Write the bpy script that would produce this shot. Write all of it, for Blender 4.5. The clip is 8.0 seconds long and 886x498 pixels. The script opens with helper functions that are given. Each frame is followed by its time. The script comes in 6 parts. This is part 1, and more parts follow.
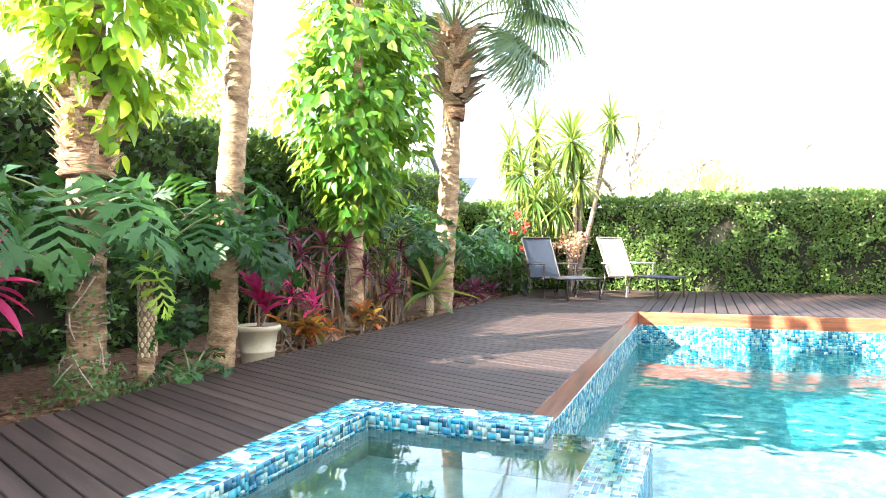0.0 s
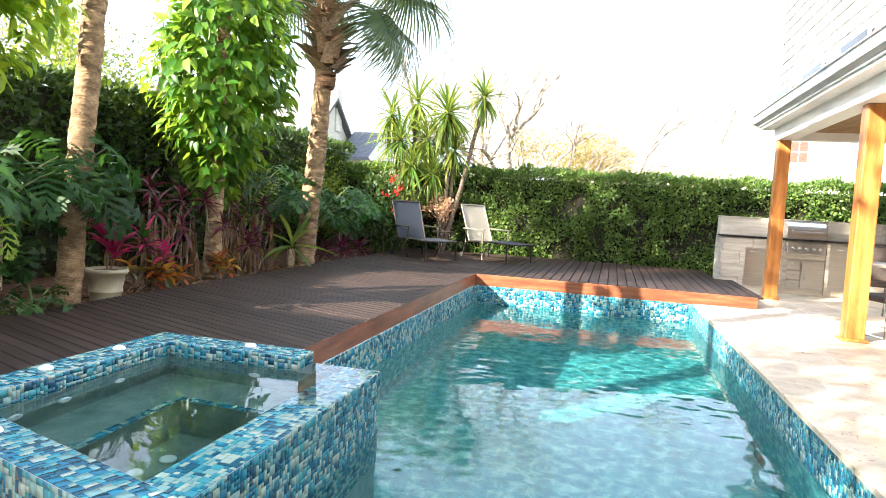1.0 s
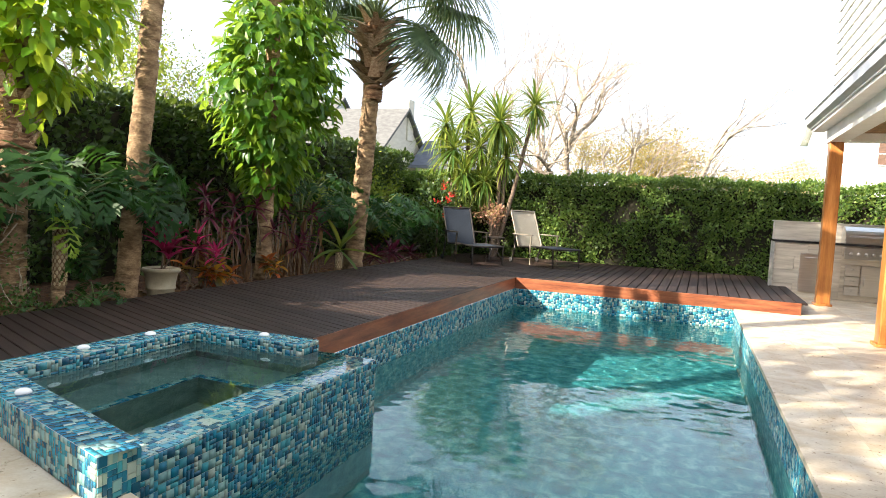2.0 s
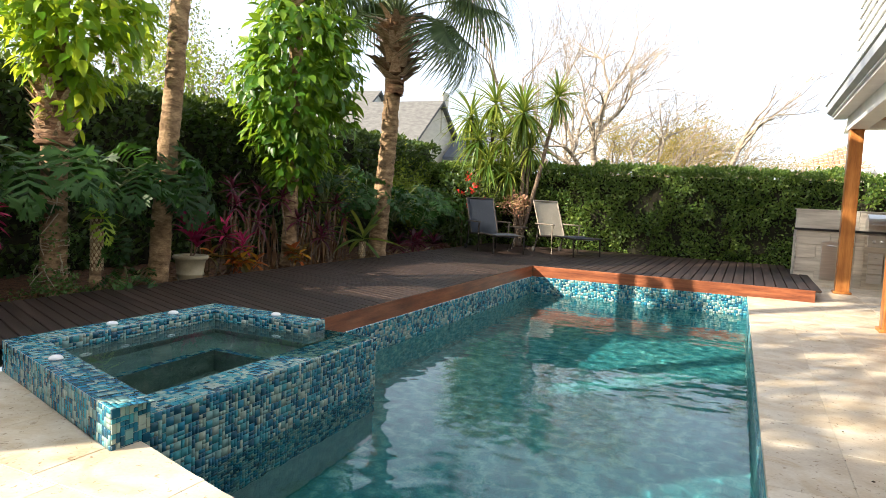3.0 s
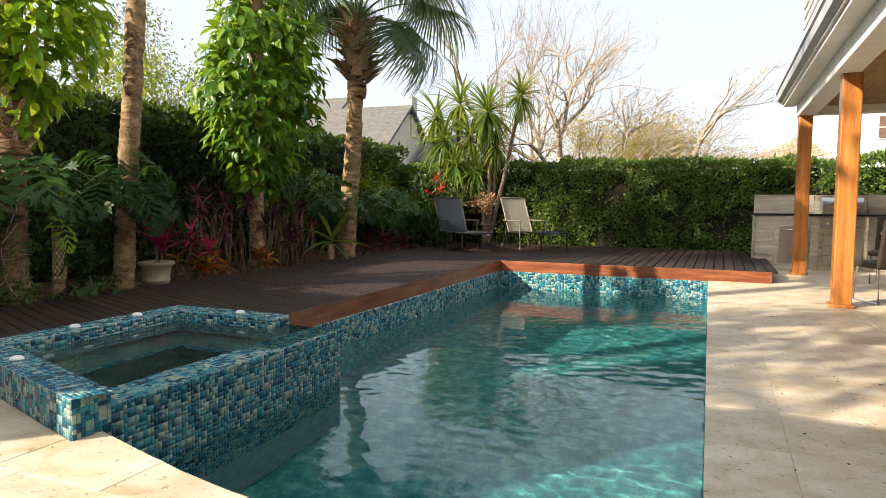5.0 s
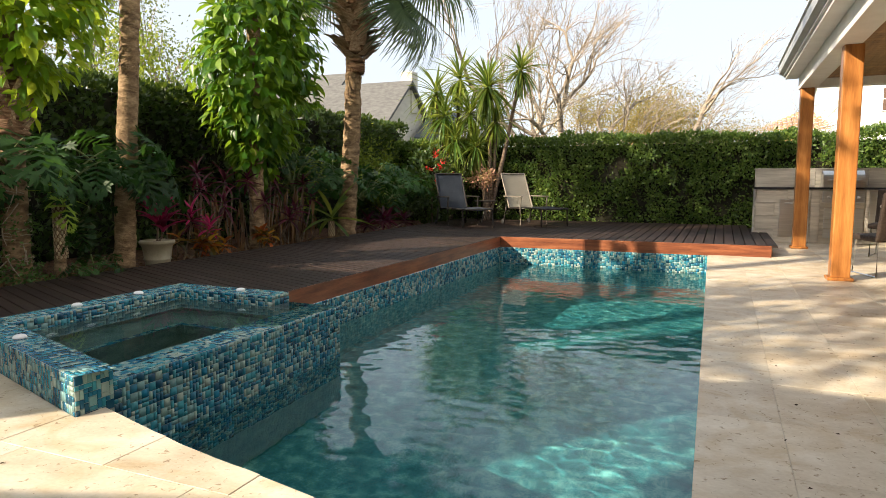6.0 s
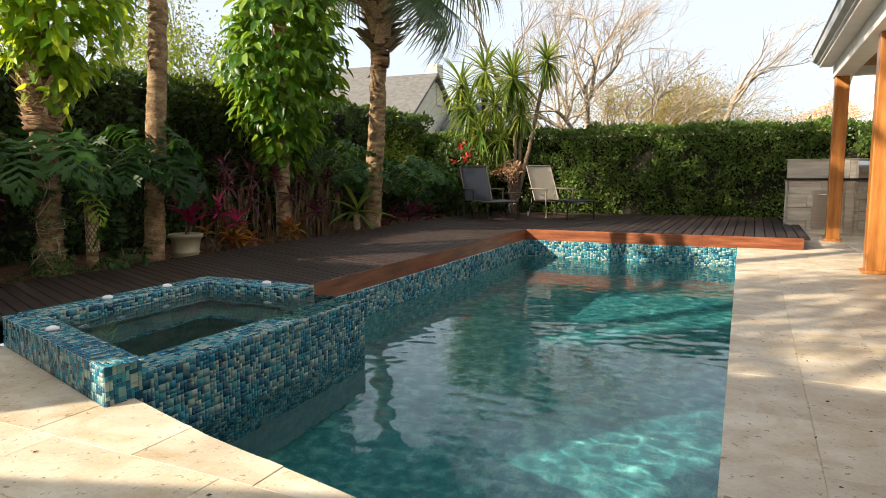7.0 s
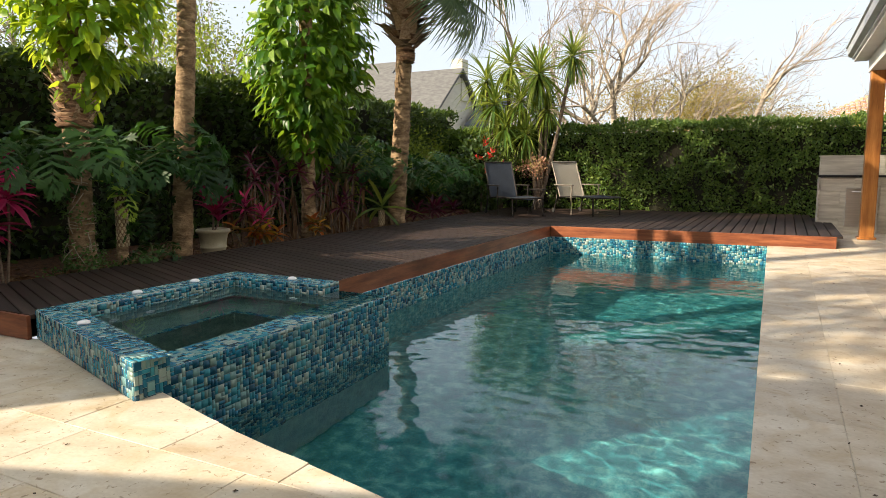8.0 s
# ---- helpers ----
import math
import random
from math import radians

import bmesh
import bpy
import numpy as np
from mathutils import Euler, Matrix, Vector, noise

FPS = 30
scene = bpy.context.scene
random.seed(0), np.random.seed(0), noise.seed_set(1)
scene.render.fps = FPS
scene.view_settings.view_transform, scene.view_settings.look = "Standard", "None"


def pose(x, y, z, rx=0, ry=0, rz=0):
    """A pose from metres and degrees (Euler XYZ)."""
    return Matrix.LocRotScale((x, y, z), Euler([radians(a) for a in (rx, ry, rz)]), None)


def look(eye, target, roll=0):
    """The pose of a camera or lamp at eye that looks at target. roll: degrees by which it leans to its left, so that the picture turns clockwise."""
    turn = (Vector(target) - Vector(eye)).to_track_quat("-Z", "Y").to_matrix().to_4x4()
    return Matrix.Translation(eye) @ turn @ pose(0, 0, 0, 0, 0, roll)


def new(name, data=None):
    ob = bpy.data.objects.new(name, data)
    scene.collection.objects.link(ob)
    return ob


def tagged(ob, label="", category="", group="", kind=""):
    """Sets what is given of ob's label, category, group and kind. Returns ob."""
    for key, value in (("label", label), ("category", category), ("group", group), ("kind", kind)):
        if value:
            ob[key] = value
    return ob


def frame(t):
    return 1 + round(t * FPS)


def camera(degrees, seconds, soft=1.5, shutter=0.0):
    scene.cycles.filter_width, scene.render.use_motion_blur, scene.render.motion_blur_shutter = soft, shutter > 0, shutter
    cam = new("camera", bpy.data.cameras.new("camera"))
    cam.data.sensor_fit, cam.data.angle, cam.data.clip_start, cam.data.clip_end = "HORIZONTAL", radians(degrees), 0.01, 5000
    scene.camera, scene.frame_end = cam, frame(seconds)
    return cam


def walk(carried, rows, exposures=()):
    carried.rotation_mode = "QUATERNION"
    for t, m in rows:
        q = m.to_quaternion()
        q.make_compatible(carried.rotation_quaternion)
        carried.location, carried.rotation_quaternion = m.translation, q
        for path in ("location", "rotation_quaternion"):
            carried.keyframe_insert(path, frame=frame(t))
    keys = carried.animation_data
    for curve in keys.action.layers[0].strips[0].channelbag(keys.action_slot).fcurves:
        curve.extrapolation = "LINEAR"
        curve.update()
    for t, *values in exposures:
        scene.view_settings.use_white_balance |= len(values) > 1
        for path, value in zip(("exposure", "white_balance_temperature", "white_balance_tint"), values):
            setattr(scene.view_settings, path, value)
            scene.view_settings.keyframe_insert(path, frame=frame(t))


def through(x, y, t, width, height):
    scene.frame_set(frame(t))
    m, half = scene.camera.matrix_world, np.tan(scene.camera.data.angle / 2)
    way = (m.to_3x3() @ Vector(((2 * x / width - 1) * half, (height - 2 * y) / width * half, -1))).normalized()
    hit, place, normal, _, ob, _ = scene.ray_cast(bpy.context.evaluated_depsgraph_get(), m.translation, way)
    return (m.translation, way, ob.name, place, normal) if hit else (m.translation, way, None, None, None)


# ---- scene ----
cam = camera(68.0, 8.0, 0.6)
PATH = [
    (0, (0.851, -9.162, 1.039), (0.109, -7.305, 1.035), -0.4),
    (0.5, (1.434, -9.643, 1.161), (0.929, -7.708, 1.124), 1.2),
    (1, (1.977, -9.830, 1.202), (1.482, -7.897, 1.064), 3.4),
    (1.5, (2.356, -9.902, 1.204), (1.739, -8.005, 1.075), 3.3),
    (3, (3.097, -10.168, 1.194), (2.260, -8.358, 1.036), 2.7),
    (3.5, (3.212, -10.214, 1.186), (2.353, -8.417, 1.001), 1.5),
    (4, (3.278, -10.226, 1.147), (2.438, -8.418, 0.990), 0.8),
    (4.5, (3.271, -10.228, 1.095), (2.498, -8.387, 0.969), 0.6),
    (6, (3.324, -10.241, 1.097), (2.547, -8.411, 0.885), 0.0),
    (6.5, (3.322, -10.229, 1.097), (2.525, -8.411, 0.860), 0.1),
    (7, (3.333, -10.225, 1.099), (2.485, -8.429, 0.865), -0.3),
    (7.5, (3.323, -10.216, 1.095), (2.443, -8.435, 0.867), -0.8),
    (8, (3.322, -10.217, 1.113), (2.410, -8.455, 0.865), -0.2),
]
EXPOSURES = [(t, e + 0.03, k, 10) for t, e, k in ((0.0, 3.55, 5850), (0.5, 3.1, 6000), (1.0, 2.5, 6200), (1.5, 2.12, 6350), (3.0, 1.45, 6600), (3.5, 1.33, 6700), (4.5, 1.15, 6900), (6.0, 1.05, 6950), (8.0, 1.0, 6950))]
walk(cam, [(t, look(eye, target, roll)) for t, eye, target, roll in PATH], EXPOSURES)

# ---- light: low winter sun from beyond the planted side ----
SUN_TRAVEL, SUN_HEIGHT = 50.0, 27.0  # degrees from +x towards +y; elevation
world = bpy.data.worlds.new("sky")
scene.world = world
world.use_nodes = True
wn = world.node_tree.nodes
sky = wn.new("ShaderNodeTexSky")
sky.sky_type, sky.sun_disc = "NISHITA", False
sky.sun_elevation, sky.sun_rotation = radians(SUN_HEIGHT), radians(-90 - SUN_TRAVEL)
sky.dust_density, sky.air_density = 4.0, 0.8
wn["Background"].inputs["Strength"].default_value = 0.105
haze = wn.new("ShaderNodeMix")  # thin white winter haze over the whole sky
haze.data_type, haze.blend_type = "RGBA", "MIX"
haze.inputs["Factor"].default_value, haze.inputs["B"].default_value = 0.55, (5.9, 6.5, 7.4, 1)
world.node_tree.links.new(sky.outputs["Color"], haze.inputs["A"])
world.node_tree.links.new(haze.outputs["Result"], wn["Background"].inputs["Color"])
sun = new("sun", bpy.data.lights.new("sun", "SUN"))
sun.data.energy, sun.data.angle, sun.data.color = 5.0, radians(0.5), (1.0, 0.88, 0.72)
sun.data.cycles.is_caustics_light = True
sun.matrix_world = look((-20, -8, 14), Vector((-20, -8, 14)) + Vector((math.cos(radians(SUN_TRAVEL)) * math.cos(radians(SUN_HEIGHT)), math.sin(radians(SUN_TRAVEL)) * math.cos(radians(SUN_HEIGHT)), -math.sin(radians(SUN_HEIGHT)))))


# ---- materials ----
def material(name, rough=0.6, metal=0.0):
    m = bpy.data.materials.new(name)
    m.use_nodes = True
    b = m.node_tree.nodes["Principled BSDF"]
    b.inputs["Specular IOR Level"].default_value = 0.35
    b.inputs["Roughness"].default_value, b.inputs["Metallic"].default_value = rough, metal
    return m, m.node_tree.nodes, m.node_tree.links, b


def ramp(nodes, stops, constant=False):
    r = nodes.new("ShaderNodeValToRGB")
    if constant:
        r.color_ramp.interpolation = "CONSTANT"
    e = r.color_ramp.elements
    while len(e) > 1:
        e.remove(e[-1])
    e[0].position, e[0].color = stops[0][0], (*stops[0][1], 1)
    for p, c in stops[1:]:
        e.new(p).color = (*c, 1)
    return r


def grained(name, colours, scale=(8, 8, 8), rough=0.6, metal=0.0, bump=0.2, detail=60.0, per="none", spread=0.35, coat=0.0, bump_size=0.01):
    """Noise-mixed colours, a finer grain, and a shift of brightness from piece to piece (per: object, island or none)."""
    m, n, l, b = material(name, rough, metal)
    co = n.new("ShaderNodeTexCoord")
    mp = n.new("ShaderNodeMapping")
    mp.inputs["Scale"].default_value = scale
    l.new(co.outputs["Object"], mp.inputs["Vector"])
    if per == "object":
        shift = n.new("ShaderNodeMath")
        shift.operation = "MULTIPLY"
        shift.inputs[1].default_value = 91.0
        l.new(n.new("ShaderNodeObjectInfo").outputs["Random"], shift.inputs[0])
        l.new(shift.outputs[0], mp.inputs["Location"])
    big, fine = n.new("ShaderNodeTexNoise"), n.new("ShaderNodeTexNoise")
    big.inputs["Scale"].default_value, big.inputs["Detail"].default_value = 1.0, 6
    fine.inputs["Scale"].default_value, fine.inputs["Detail"].default_value = detail / max(scale), 4
    l.new(mp.outputs["Vector"], big.inputs["Vector"])
    l.new(mp.outputs["Vector"], fine.inputs["Vector"])
    mix = n.new("ShaderNodeMath")
    mix.operation = "MULTIPLY_ADD"
    mix.inputs[1].default_value = 0.35
    l.new(fine.outputs["Fac"], mix.inputs[0])
    l.new(big.outputs["Fac"], mix.inputs[2])
    sub = n.new("ShaderNodeMath")
    sub.operation = "SUBTRACT"
    sub.inputs[1].default_value = 0.17
    l.new(mix.outputs[0], sub.inputs[0])
    k = len(colours)
    r = ramp(n, [(0.28 + 0.44 * i / max(1, k - 1), c) for i, c in enumerate(colours)])
    l.new(sub.outputs[0], r.inputs["Fac"])
    out = r.outputs["Color"]
    if per != "none":
        hsv = n.new("ShaderNodeHueSaturation")
        rng = n.new("ShaderNodeMapRange")
        rng.inputs["To Min"].default_value, rng.inputs["To Max"].default_value = 1 - spread, 1 + spread
        if per == "object":
            l.new(n.new("ShaderNodeObjectInfo").outputs["Random"], rng.inputs["Value"])
        else:
            l.new(n.new("ShaderNodeNewGeometry").outputs["Random Per Island"], rng.inputs["Value"])
        l.new(rng.outputs["Result"], hsv.inputs["Value"])
        l.new(out, hsv.inputs["Color"])
        out = hsv.outputs["Color"]
    l.new(out, b.inputs["Base Color"])
    if bump:
        bp = n.new("ShaderNodeBump")
        bp.inputs["Strength"].default_value, bp.inputs["Distance"].default_value = bump, bump_size
        l.new(mix.outputs[0], bp.inputs["Height"])
        l.new(bp.outputs["Normal"], b.inputs["Normal"])
    if coat:
        b.inputs["Coat Weight"].default_value = coat
    return m


def leafy(name, colours, rough=0.45, through=0.35, glow=(0.35, 0.5, 0.05), per="island"):
    """Leaf: each one its own shade, some light passing through."""
    m, n, l, b = material(name, rough)
    src = n.new("ShaderNodeObjectInfo").outputs["Random"] if per == "object" else n.new("ShaderNodeNewGeometry").outputs["Random Per Island"]
    k = len(colours)
    r = ramp(n, [(i / max(1, k - 1), c) for i, c in enumerate(colours)])
    l.new(src, r.inputs["Fac"])
    l.new(r.outputs["Color"], b.inputs["Base Color"])
    tr = n.new("ShaderNodeBsdfTranslucent")
    tint = n.new("ShaderNodeMix")
    tint.data_type, tint.blend_type = "RGBA", "MIX"
    tint.inputs["Factor"].default_value = 0.5
    l.new(r.outputs["Color"], tint.inputs["A"])
    tint.inputs["B"].default_value = (*glow, 1)
    l.new(tint.outputs["Result"], tr.inputs["Color"])
    mx = n.new("ShaderNodeMixShader")
    mx.inputs["Fac"].default_value = through
    l.new(b.outputs["BSDF"], mx.inputs[1])
    l.new(tr.outputs["BSDF"], mx.inputs[2])
    l.new(mx.outputs["Shader"], n["Material Output"].inputs["Surface"])
    return m


def mosaic_glass(name, per):
    m, n, l, b = material(name, 0.2)
    src = n.new("ShaderNodeObjectInfo").outputs["Random"] if per == "object" else n.new("ShaderNodeNewGeometry").outputs["Random Per Island"]
    r = ramp(n, [(0, (0.02, 0.15, 0.25)), (0.16, (0.18, 0.34, 0.35)), (0.33, (0.035, 0.24, 0.32)), (0.46, (0.25, 0.37, 0.34)), (0.62, (0.012, 0.085, 0.15)), (0.76, (0.05, 0.27, 0.33)), (0.88, (0.33, 0.42, 0.38)), (0.96, (0.01, 0.18, 0.3))], True)
    l.new(src, r.inputs["Fac"])
    noise_ = n.new("ShaderNodeTexNoise")
    noise_.inputs["Scale"].default_value = 55
    mx = n.new("ShaderNodeMix")
    mx.data_type, mx.blend_type = "RGBA", "MULTIPLY"
    mx.inputs["Factor"].default_value = 0.5
    g = ramp(n, [(0.3, (0.72, 0.76, 0.78)), (0.7, (1, 1, 1))])
    l.new(n.new("ShaderNodeTexCoord").outputs["Object"], noise_.inputs["Vector"])
    l.new(noise_.outputs["Fac"], g.inputs["Fac"])
    l.new(r.outputs["Color"], mx.inputs["A"])
    l.new(g.outputs["Color"], mx.inputs["B"])
    l.new(mx.outputs["Result"], b.inputs["Base Color"])
    b.inputs["Coat Weight"].default_value = 0.15
    return m


def water_glass(name, wave, tint, strength=0.25):
    m, n, l, b = material(name, 0.015)
    b.inputs["Base Color"].default_value = (*tint, 1)
    b.inputs["Specular IOR Level"].default_value = 0.5
    b.inputs["Transmission Weight"].default_value, b.inputs["IOR"].default_value = 1.0, 1.33
    co = n.new("ShaderNodeTexCoord")
    mp = n.new("ShaderNodeMapping")
    mp.inputs["Scale"].default_value = (0.8, 1.6, 1.0)
    l.new(co.outputs["Object"], mp.inputs["Vector"])
    a, c = n.new("ShaderNodeTexNoise"), n.new("ShaderNodeTexNoise")
    a.inputs["Scale"].default_value, a.inputs["Detail"].default_value, a.inputs["Distortion"].default_value = wave, 3, 0.6
    c.inputs["Scale"].default_value, c.inputs["Detail"].default_value = wave * 0.25, 2
    l.new(mp.outputs["Vector"], a.inputs["Vector"])
    l.new(mp.outputs["Vector"], c.inputs["Vector"])
    s = n.new("ShaderNodeMath")
    s.operation = "MULTIPLY_ADD"
    s.inputs[1].default_value = 0.45
    l.new(a.outputs["Fac"], s.inputs[0])
    l.new(c.outputs["Fac"], s.inputs[2])
    bp = n.new("ShaderNodeBump")
    bp.inputs["Strength"].default_value, bp.inputs["Distance"].default_value = strength, 0.05
    l.new(s.outputs[0], bp.inputs["Height"])
    if strength:
        l.new(bp.outputs["Normal"], b.inputs["Normal"])
    return m


M_TRAV = grained("travertine", [(0.46, 0.385, 0.285), (0.565, 0.495, 0.385), (0.66, 0.6, 0.495)], (3.2, 4.2, 3), 0.48, bump=0.14, detail=70, per="object", spread=0.06)
nt = M_TRAV.node_tree  # pits and rusty veins of the stone
pb = nt.nodes["Principled BSDF"]
base_link = pb.inputs["Base Color"].links[0].from_socket
pit = nt.nodes.new("ShaderNodeTexNoise")
pit.inputs["Scale"].default_value, pit.inputs["Detail"].default_value, pit.inputs["Distortion"].default_value = 34.0, 4, 0.8
vein = nt.nodes.new("ShaderNodeTexNoise")
vein.inputs["Scale"].default_value, vein.inputs["Detail"].default_value, vein.inputs["Distortion"].default_value = 2.2, 7, 2.0
tc = nt.nodes.new("ShaderNodeTexCoord")
off = nt.nodes.new("ShaderNodeVectorMath")
off.operation = "ADD"
nt.links.new(tc.outputs["Object"], off.inputs[0])
nt.links.new(nt.nodes.new("ShaderNodeObjectInfo").outputs["Location"], off.inputs[1])
nt.links.new(off.outputs[0], pit.inputs["Vector"])
nt.links.new(off.outputs[0], vein.inputs["Vector"])
r1, r2 = ramp(nt.nodes, [(0.62, (1, 1, 1)), (0.7, (0.5, 0.43, 0.35))]), ramp(nt.nodes, [(0.46, (1, 1, 1)), (0.62, (0.88, 0.81, 0.7)), (0.74, (1.0, 0.97, 0.93))])
nt.links.new(pit.outputs["Fac"], r1.inputs["Fac"])
nt.links.new(vein.outputs["Fac"], r2.inputs["Fac"])
m1, m2 = nt.nodes.new("ShaderNodeMix"), nt.nodes.new("ShaderNodeMix")
m1.data_type = "RGBA"  # before its outputs are looked up
for mm, src_, col in ((m1, base_link, r1), (m2, m1.outputs["Result"], r2)):
    mm.data_type, mm.blend_type = "RGBA", "MULTIPLY"
    mm.inputs["Factor"].default_value = 1.0
    nt.links.new(src_, mm.inputs["A"])
    nt.links.new(col.outputs["Color"], mm.inputs["B"])
nt.links.new(m2.outputs["Result"], pb.inputs["Base Color"])
M_JOINT = grained("grout", [(0.46, 0.4, 0.32), (0.58, 0.52, 0.43)], (10, 10, 10), 0.9)
M_DECK = grained("deck_board", [(0.017, 0.0105, 0.008), (0.03, 0.0185, 0.0145), (0.046, 0.03, 0.024)], (1.5, 14, 14), 0.6, bump=0.25, detail=160, per="object", spread=0.25)
M_DECK.node_tree.nodes["Principled BSDF"].inputs["Specular IOR Level"].default_value = 0.2
M_DECKY = grained("deck_board_cross", [(0.017, 0.0105, 0.008), (0.03, 0.0185, 0.0145), (0.046, 0.03, 0.024)], (14, 1.5, 14), 0.6, bump=0.25, detail=160, per="object", spread=0.25)
M_DECKY.node_tree.nodes["Principled BSDF"].inputs["Specular IOR Level"].default_value = 0.2
M_FASCIA = grained("oiled_fascia", [(0.1, 0.03, 0.016), (0.2, 0.065, 0.03), (0.3, 0.11, 0.05)], (2, 2, 18), 0.35, bump=0.1, detail=120)
M_POST = grained("cedar_post", [(0.22, 0.075, 0.018), (0.36, 0.14, 0.035), (0.48, 0.21, 0.06)], (14, 14, 1.2), 0.4, bump=0.12, detail=120, coat=0.2)
M_CEIL = grained("cedar_ceiling", [(0.2, 0.1, 0.035), (0.36, 0.2, 0.08)], (14, 1.2, 14), 0.5, per="island", spread=0.15)
M_WHITE = grained("white_paint", [(0.68, 0.68, 0.66), (0.8, 0.8, 0.78)], (3, 3, 3), 0.5, bump=0.05)
M_GUTTER = grained("gutter_grey", [(0.42, 0.45, 0.47), (0.55, 0.58, 0.6)], (3, 3, 3), 0.4, metal=0.3, bump=0.03)
M_GROUT = grained("pool_grout", [(0.24, 0.29, 0.3), (0.36, 0.41, 0.41)], (10, 10, 10), 0.8)
M_PLASTER = grained("pebble_plaster", [(0.035, 0.175, 0.19), (0.08, 0.3, 0.305), (0.3, 0.54, 0.49)], (9, 9, 9), 0.7, bump=0.3, detail=60)
M_SPA_PLASTER = grained("grey_plaster", [(0.1, 0.16, 0.15), (0.16, 0.23, 0.21), (0.24, 0.31, 0.28)], (6, 6, 6), 0.7, bump=0.2, detail=50)
M_TILE = mosaic_glass("glass_mosaic", "island")
M_TILE_OB = mosaic_glass("glass_mosaic_single", "object")
M_WATER = water_glass("pool_water", 9.0, (0.46, 0.87, 0.92), 0.0)
M_WATER_SPA = water_glass("spa_water", 4.0, (0.62, 0.88, 0.86), 0.025)
M_SOIL = grained("mulch", [(0.03, 0.015, 0.009), (0.09, 0.04, 0.022), (0.16, 0.075, 0.04)], (22, 22, 22), 0.95, bump=0.8, detail=140, bump_size=0.03)
M_LAWN = grained("lawn", [(0.04, 0.06, 0.02), (0.08, 0.1, 0.035)], (2, 2, 2), 0.95, bump=0.3)
M_HEDGE = leafy("hedge_leaf", [(0.028, 0.068, 0.018), (0.058, 0.115, 0.026), (0.105, 0.175, 0.038), (0.19, 0.26, 0.06)], 0.42, 0.3)
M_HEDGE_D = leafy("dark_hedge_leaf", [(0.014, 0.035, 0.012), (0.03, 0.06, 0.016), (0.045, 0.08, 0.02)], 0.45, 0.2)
M_CORE = grained("hedge_core_shade", [(0.01, 0.012, 0.005), (0.025, 0.022, 0.012)], (9, 9, 9), 0.95, bump=0.5)
M_VINE = leafy("vine_leaf", [(0.018, 0.07, 0.009), (0.034, 0.11, 0.011), (0.058, 0.15, 0.014), (0.1, 0.21, 0.02), (0.2, 0.3, 0.028)], 0.34, 0.4, (0.45, 0.65, 0.04))
M_VINE_Y = leafy("golden_vine_leaf", [(0.05, 0.15, 0.012), (0.1, 0.24, 0.016), (0.17, 0.32, 0.022), (0.28, 0.43, 0.032), (0.45, 0.52, 0.045)], 0.34, 0.5, (0.7, 0.8, 0.05))
M_BARK = grained("palm_bark", [(0.09, 0.056, 0.032), (0.21, 0.14, 0.078), (0.36, 0.255, 0.15)], (7, 7, 16), 0.95, bump=0.9, detail=70, bump_size=0.04)
M_STEEL = grained("brushed_steel", [(0.5, 0.5, 0.5), (0.62, 0.62, 0.61)], (2, 2, 40), 0.28, metal=1.0, bump=0.03)
M_STONE = grained("kitchen_stone", [(0.36, 0.33, 0.28), (0.52, 0.48, 0.41), (0.66, 0.62, 0.54)], (1.5, 3, 16), 0.45, bump=0.08, detail=60, per="object", spread=0.1)
M_BLACK = grained("black_counter", [(0.012, 0.012, 0.014), (0.03, 0.03, 0.032)], (20, 20, 20), 0.2)
M_STUCCO = grained("stucco", [(0.6, 0.55, 0.47), (0.72, 0.67, 0.58)], (4, 4, 4), 0.9, bump=0.2, detail=80)


# ---- building helpers ----
def box(bm, x0, y0, z0, x1, y1, z1, bevel=0.0):
    vs = [bm.verts.new((x, y, z)) for z in (z0, z1) for y in (y0, y1) for x in (x0, x1)]
    fs = [bm.faces.new([vs[i] for i in q]) for q in ((0, 2, 3, 1), (4, 5, 7, 6), (0, 1, 5, 4), (2, 6, 7, 3), (0, 4, 6, 2), (1, 3, 7, 5))]
    if bevel:
        es = list({e for f in fs for e in f.edges})
        bmesh.ops.bevel(bm, geom=es, offset=bevel, segments=2, affect="EDGES", profile=0.5)
    return bm


def part(name, bm, mat, parent=None, label="", smooth=False):
    me = bpy.data.meshes.new(name)
    bm.to_mesh(me)
    bm.free()
    return finish(name, me, mat, parent, label, smooth)


def finish(name, me, mat, parent=None, label="", smooth=False):
    for m in mat if isinstance(mat, (list, tuple)) else [mat]:
        me.materials.append(m)
    if smooth:
        me.polygons.foreach_set("use_smooth", [True] * len(me.polygons))
    ob = new(name, me)
    if parent:
        ob.parent = parent
    return tagged(ob, label)


def boxpart(name, dims, mat, parent=None, label="", bevel=0.004):
    return part(name, box(bmesh.new(), *dims, bevel), mat, parent, label)


def raw(name, verts, faces, mat, parent=None, label="", smooth=False):
    me = bpy.data.meshes.new(name)
    me.from_pydata([tuple(v) for v in verts], [], faces)
    return finish(name, me, mat, parent, label, smooth)


def empty(name, label, category, group="", kind="", at=(0, 0, 0)):
    ob = new(name)
    ob.location = at
    return tagged(ob, label, category, group, kind)


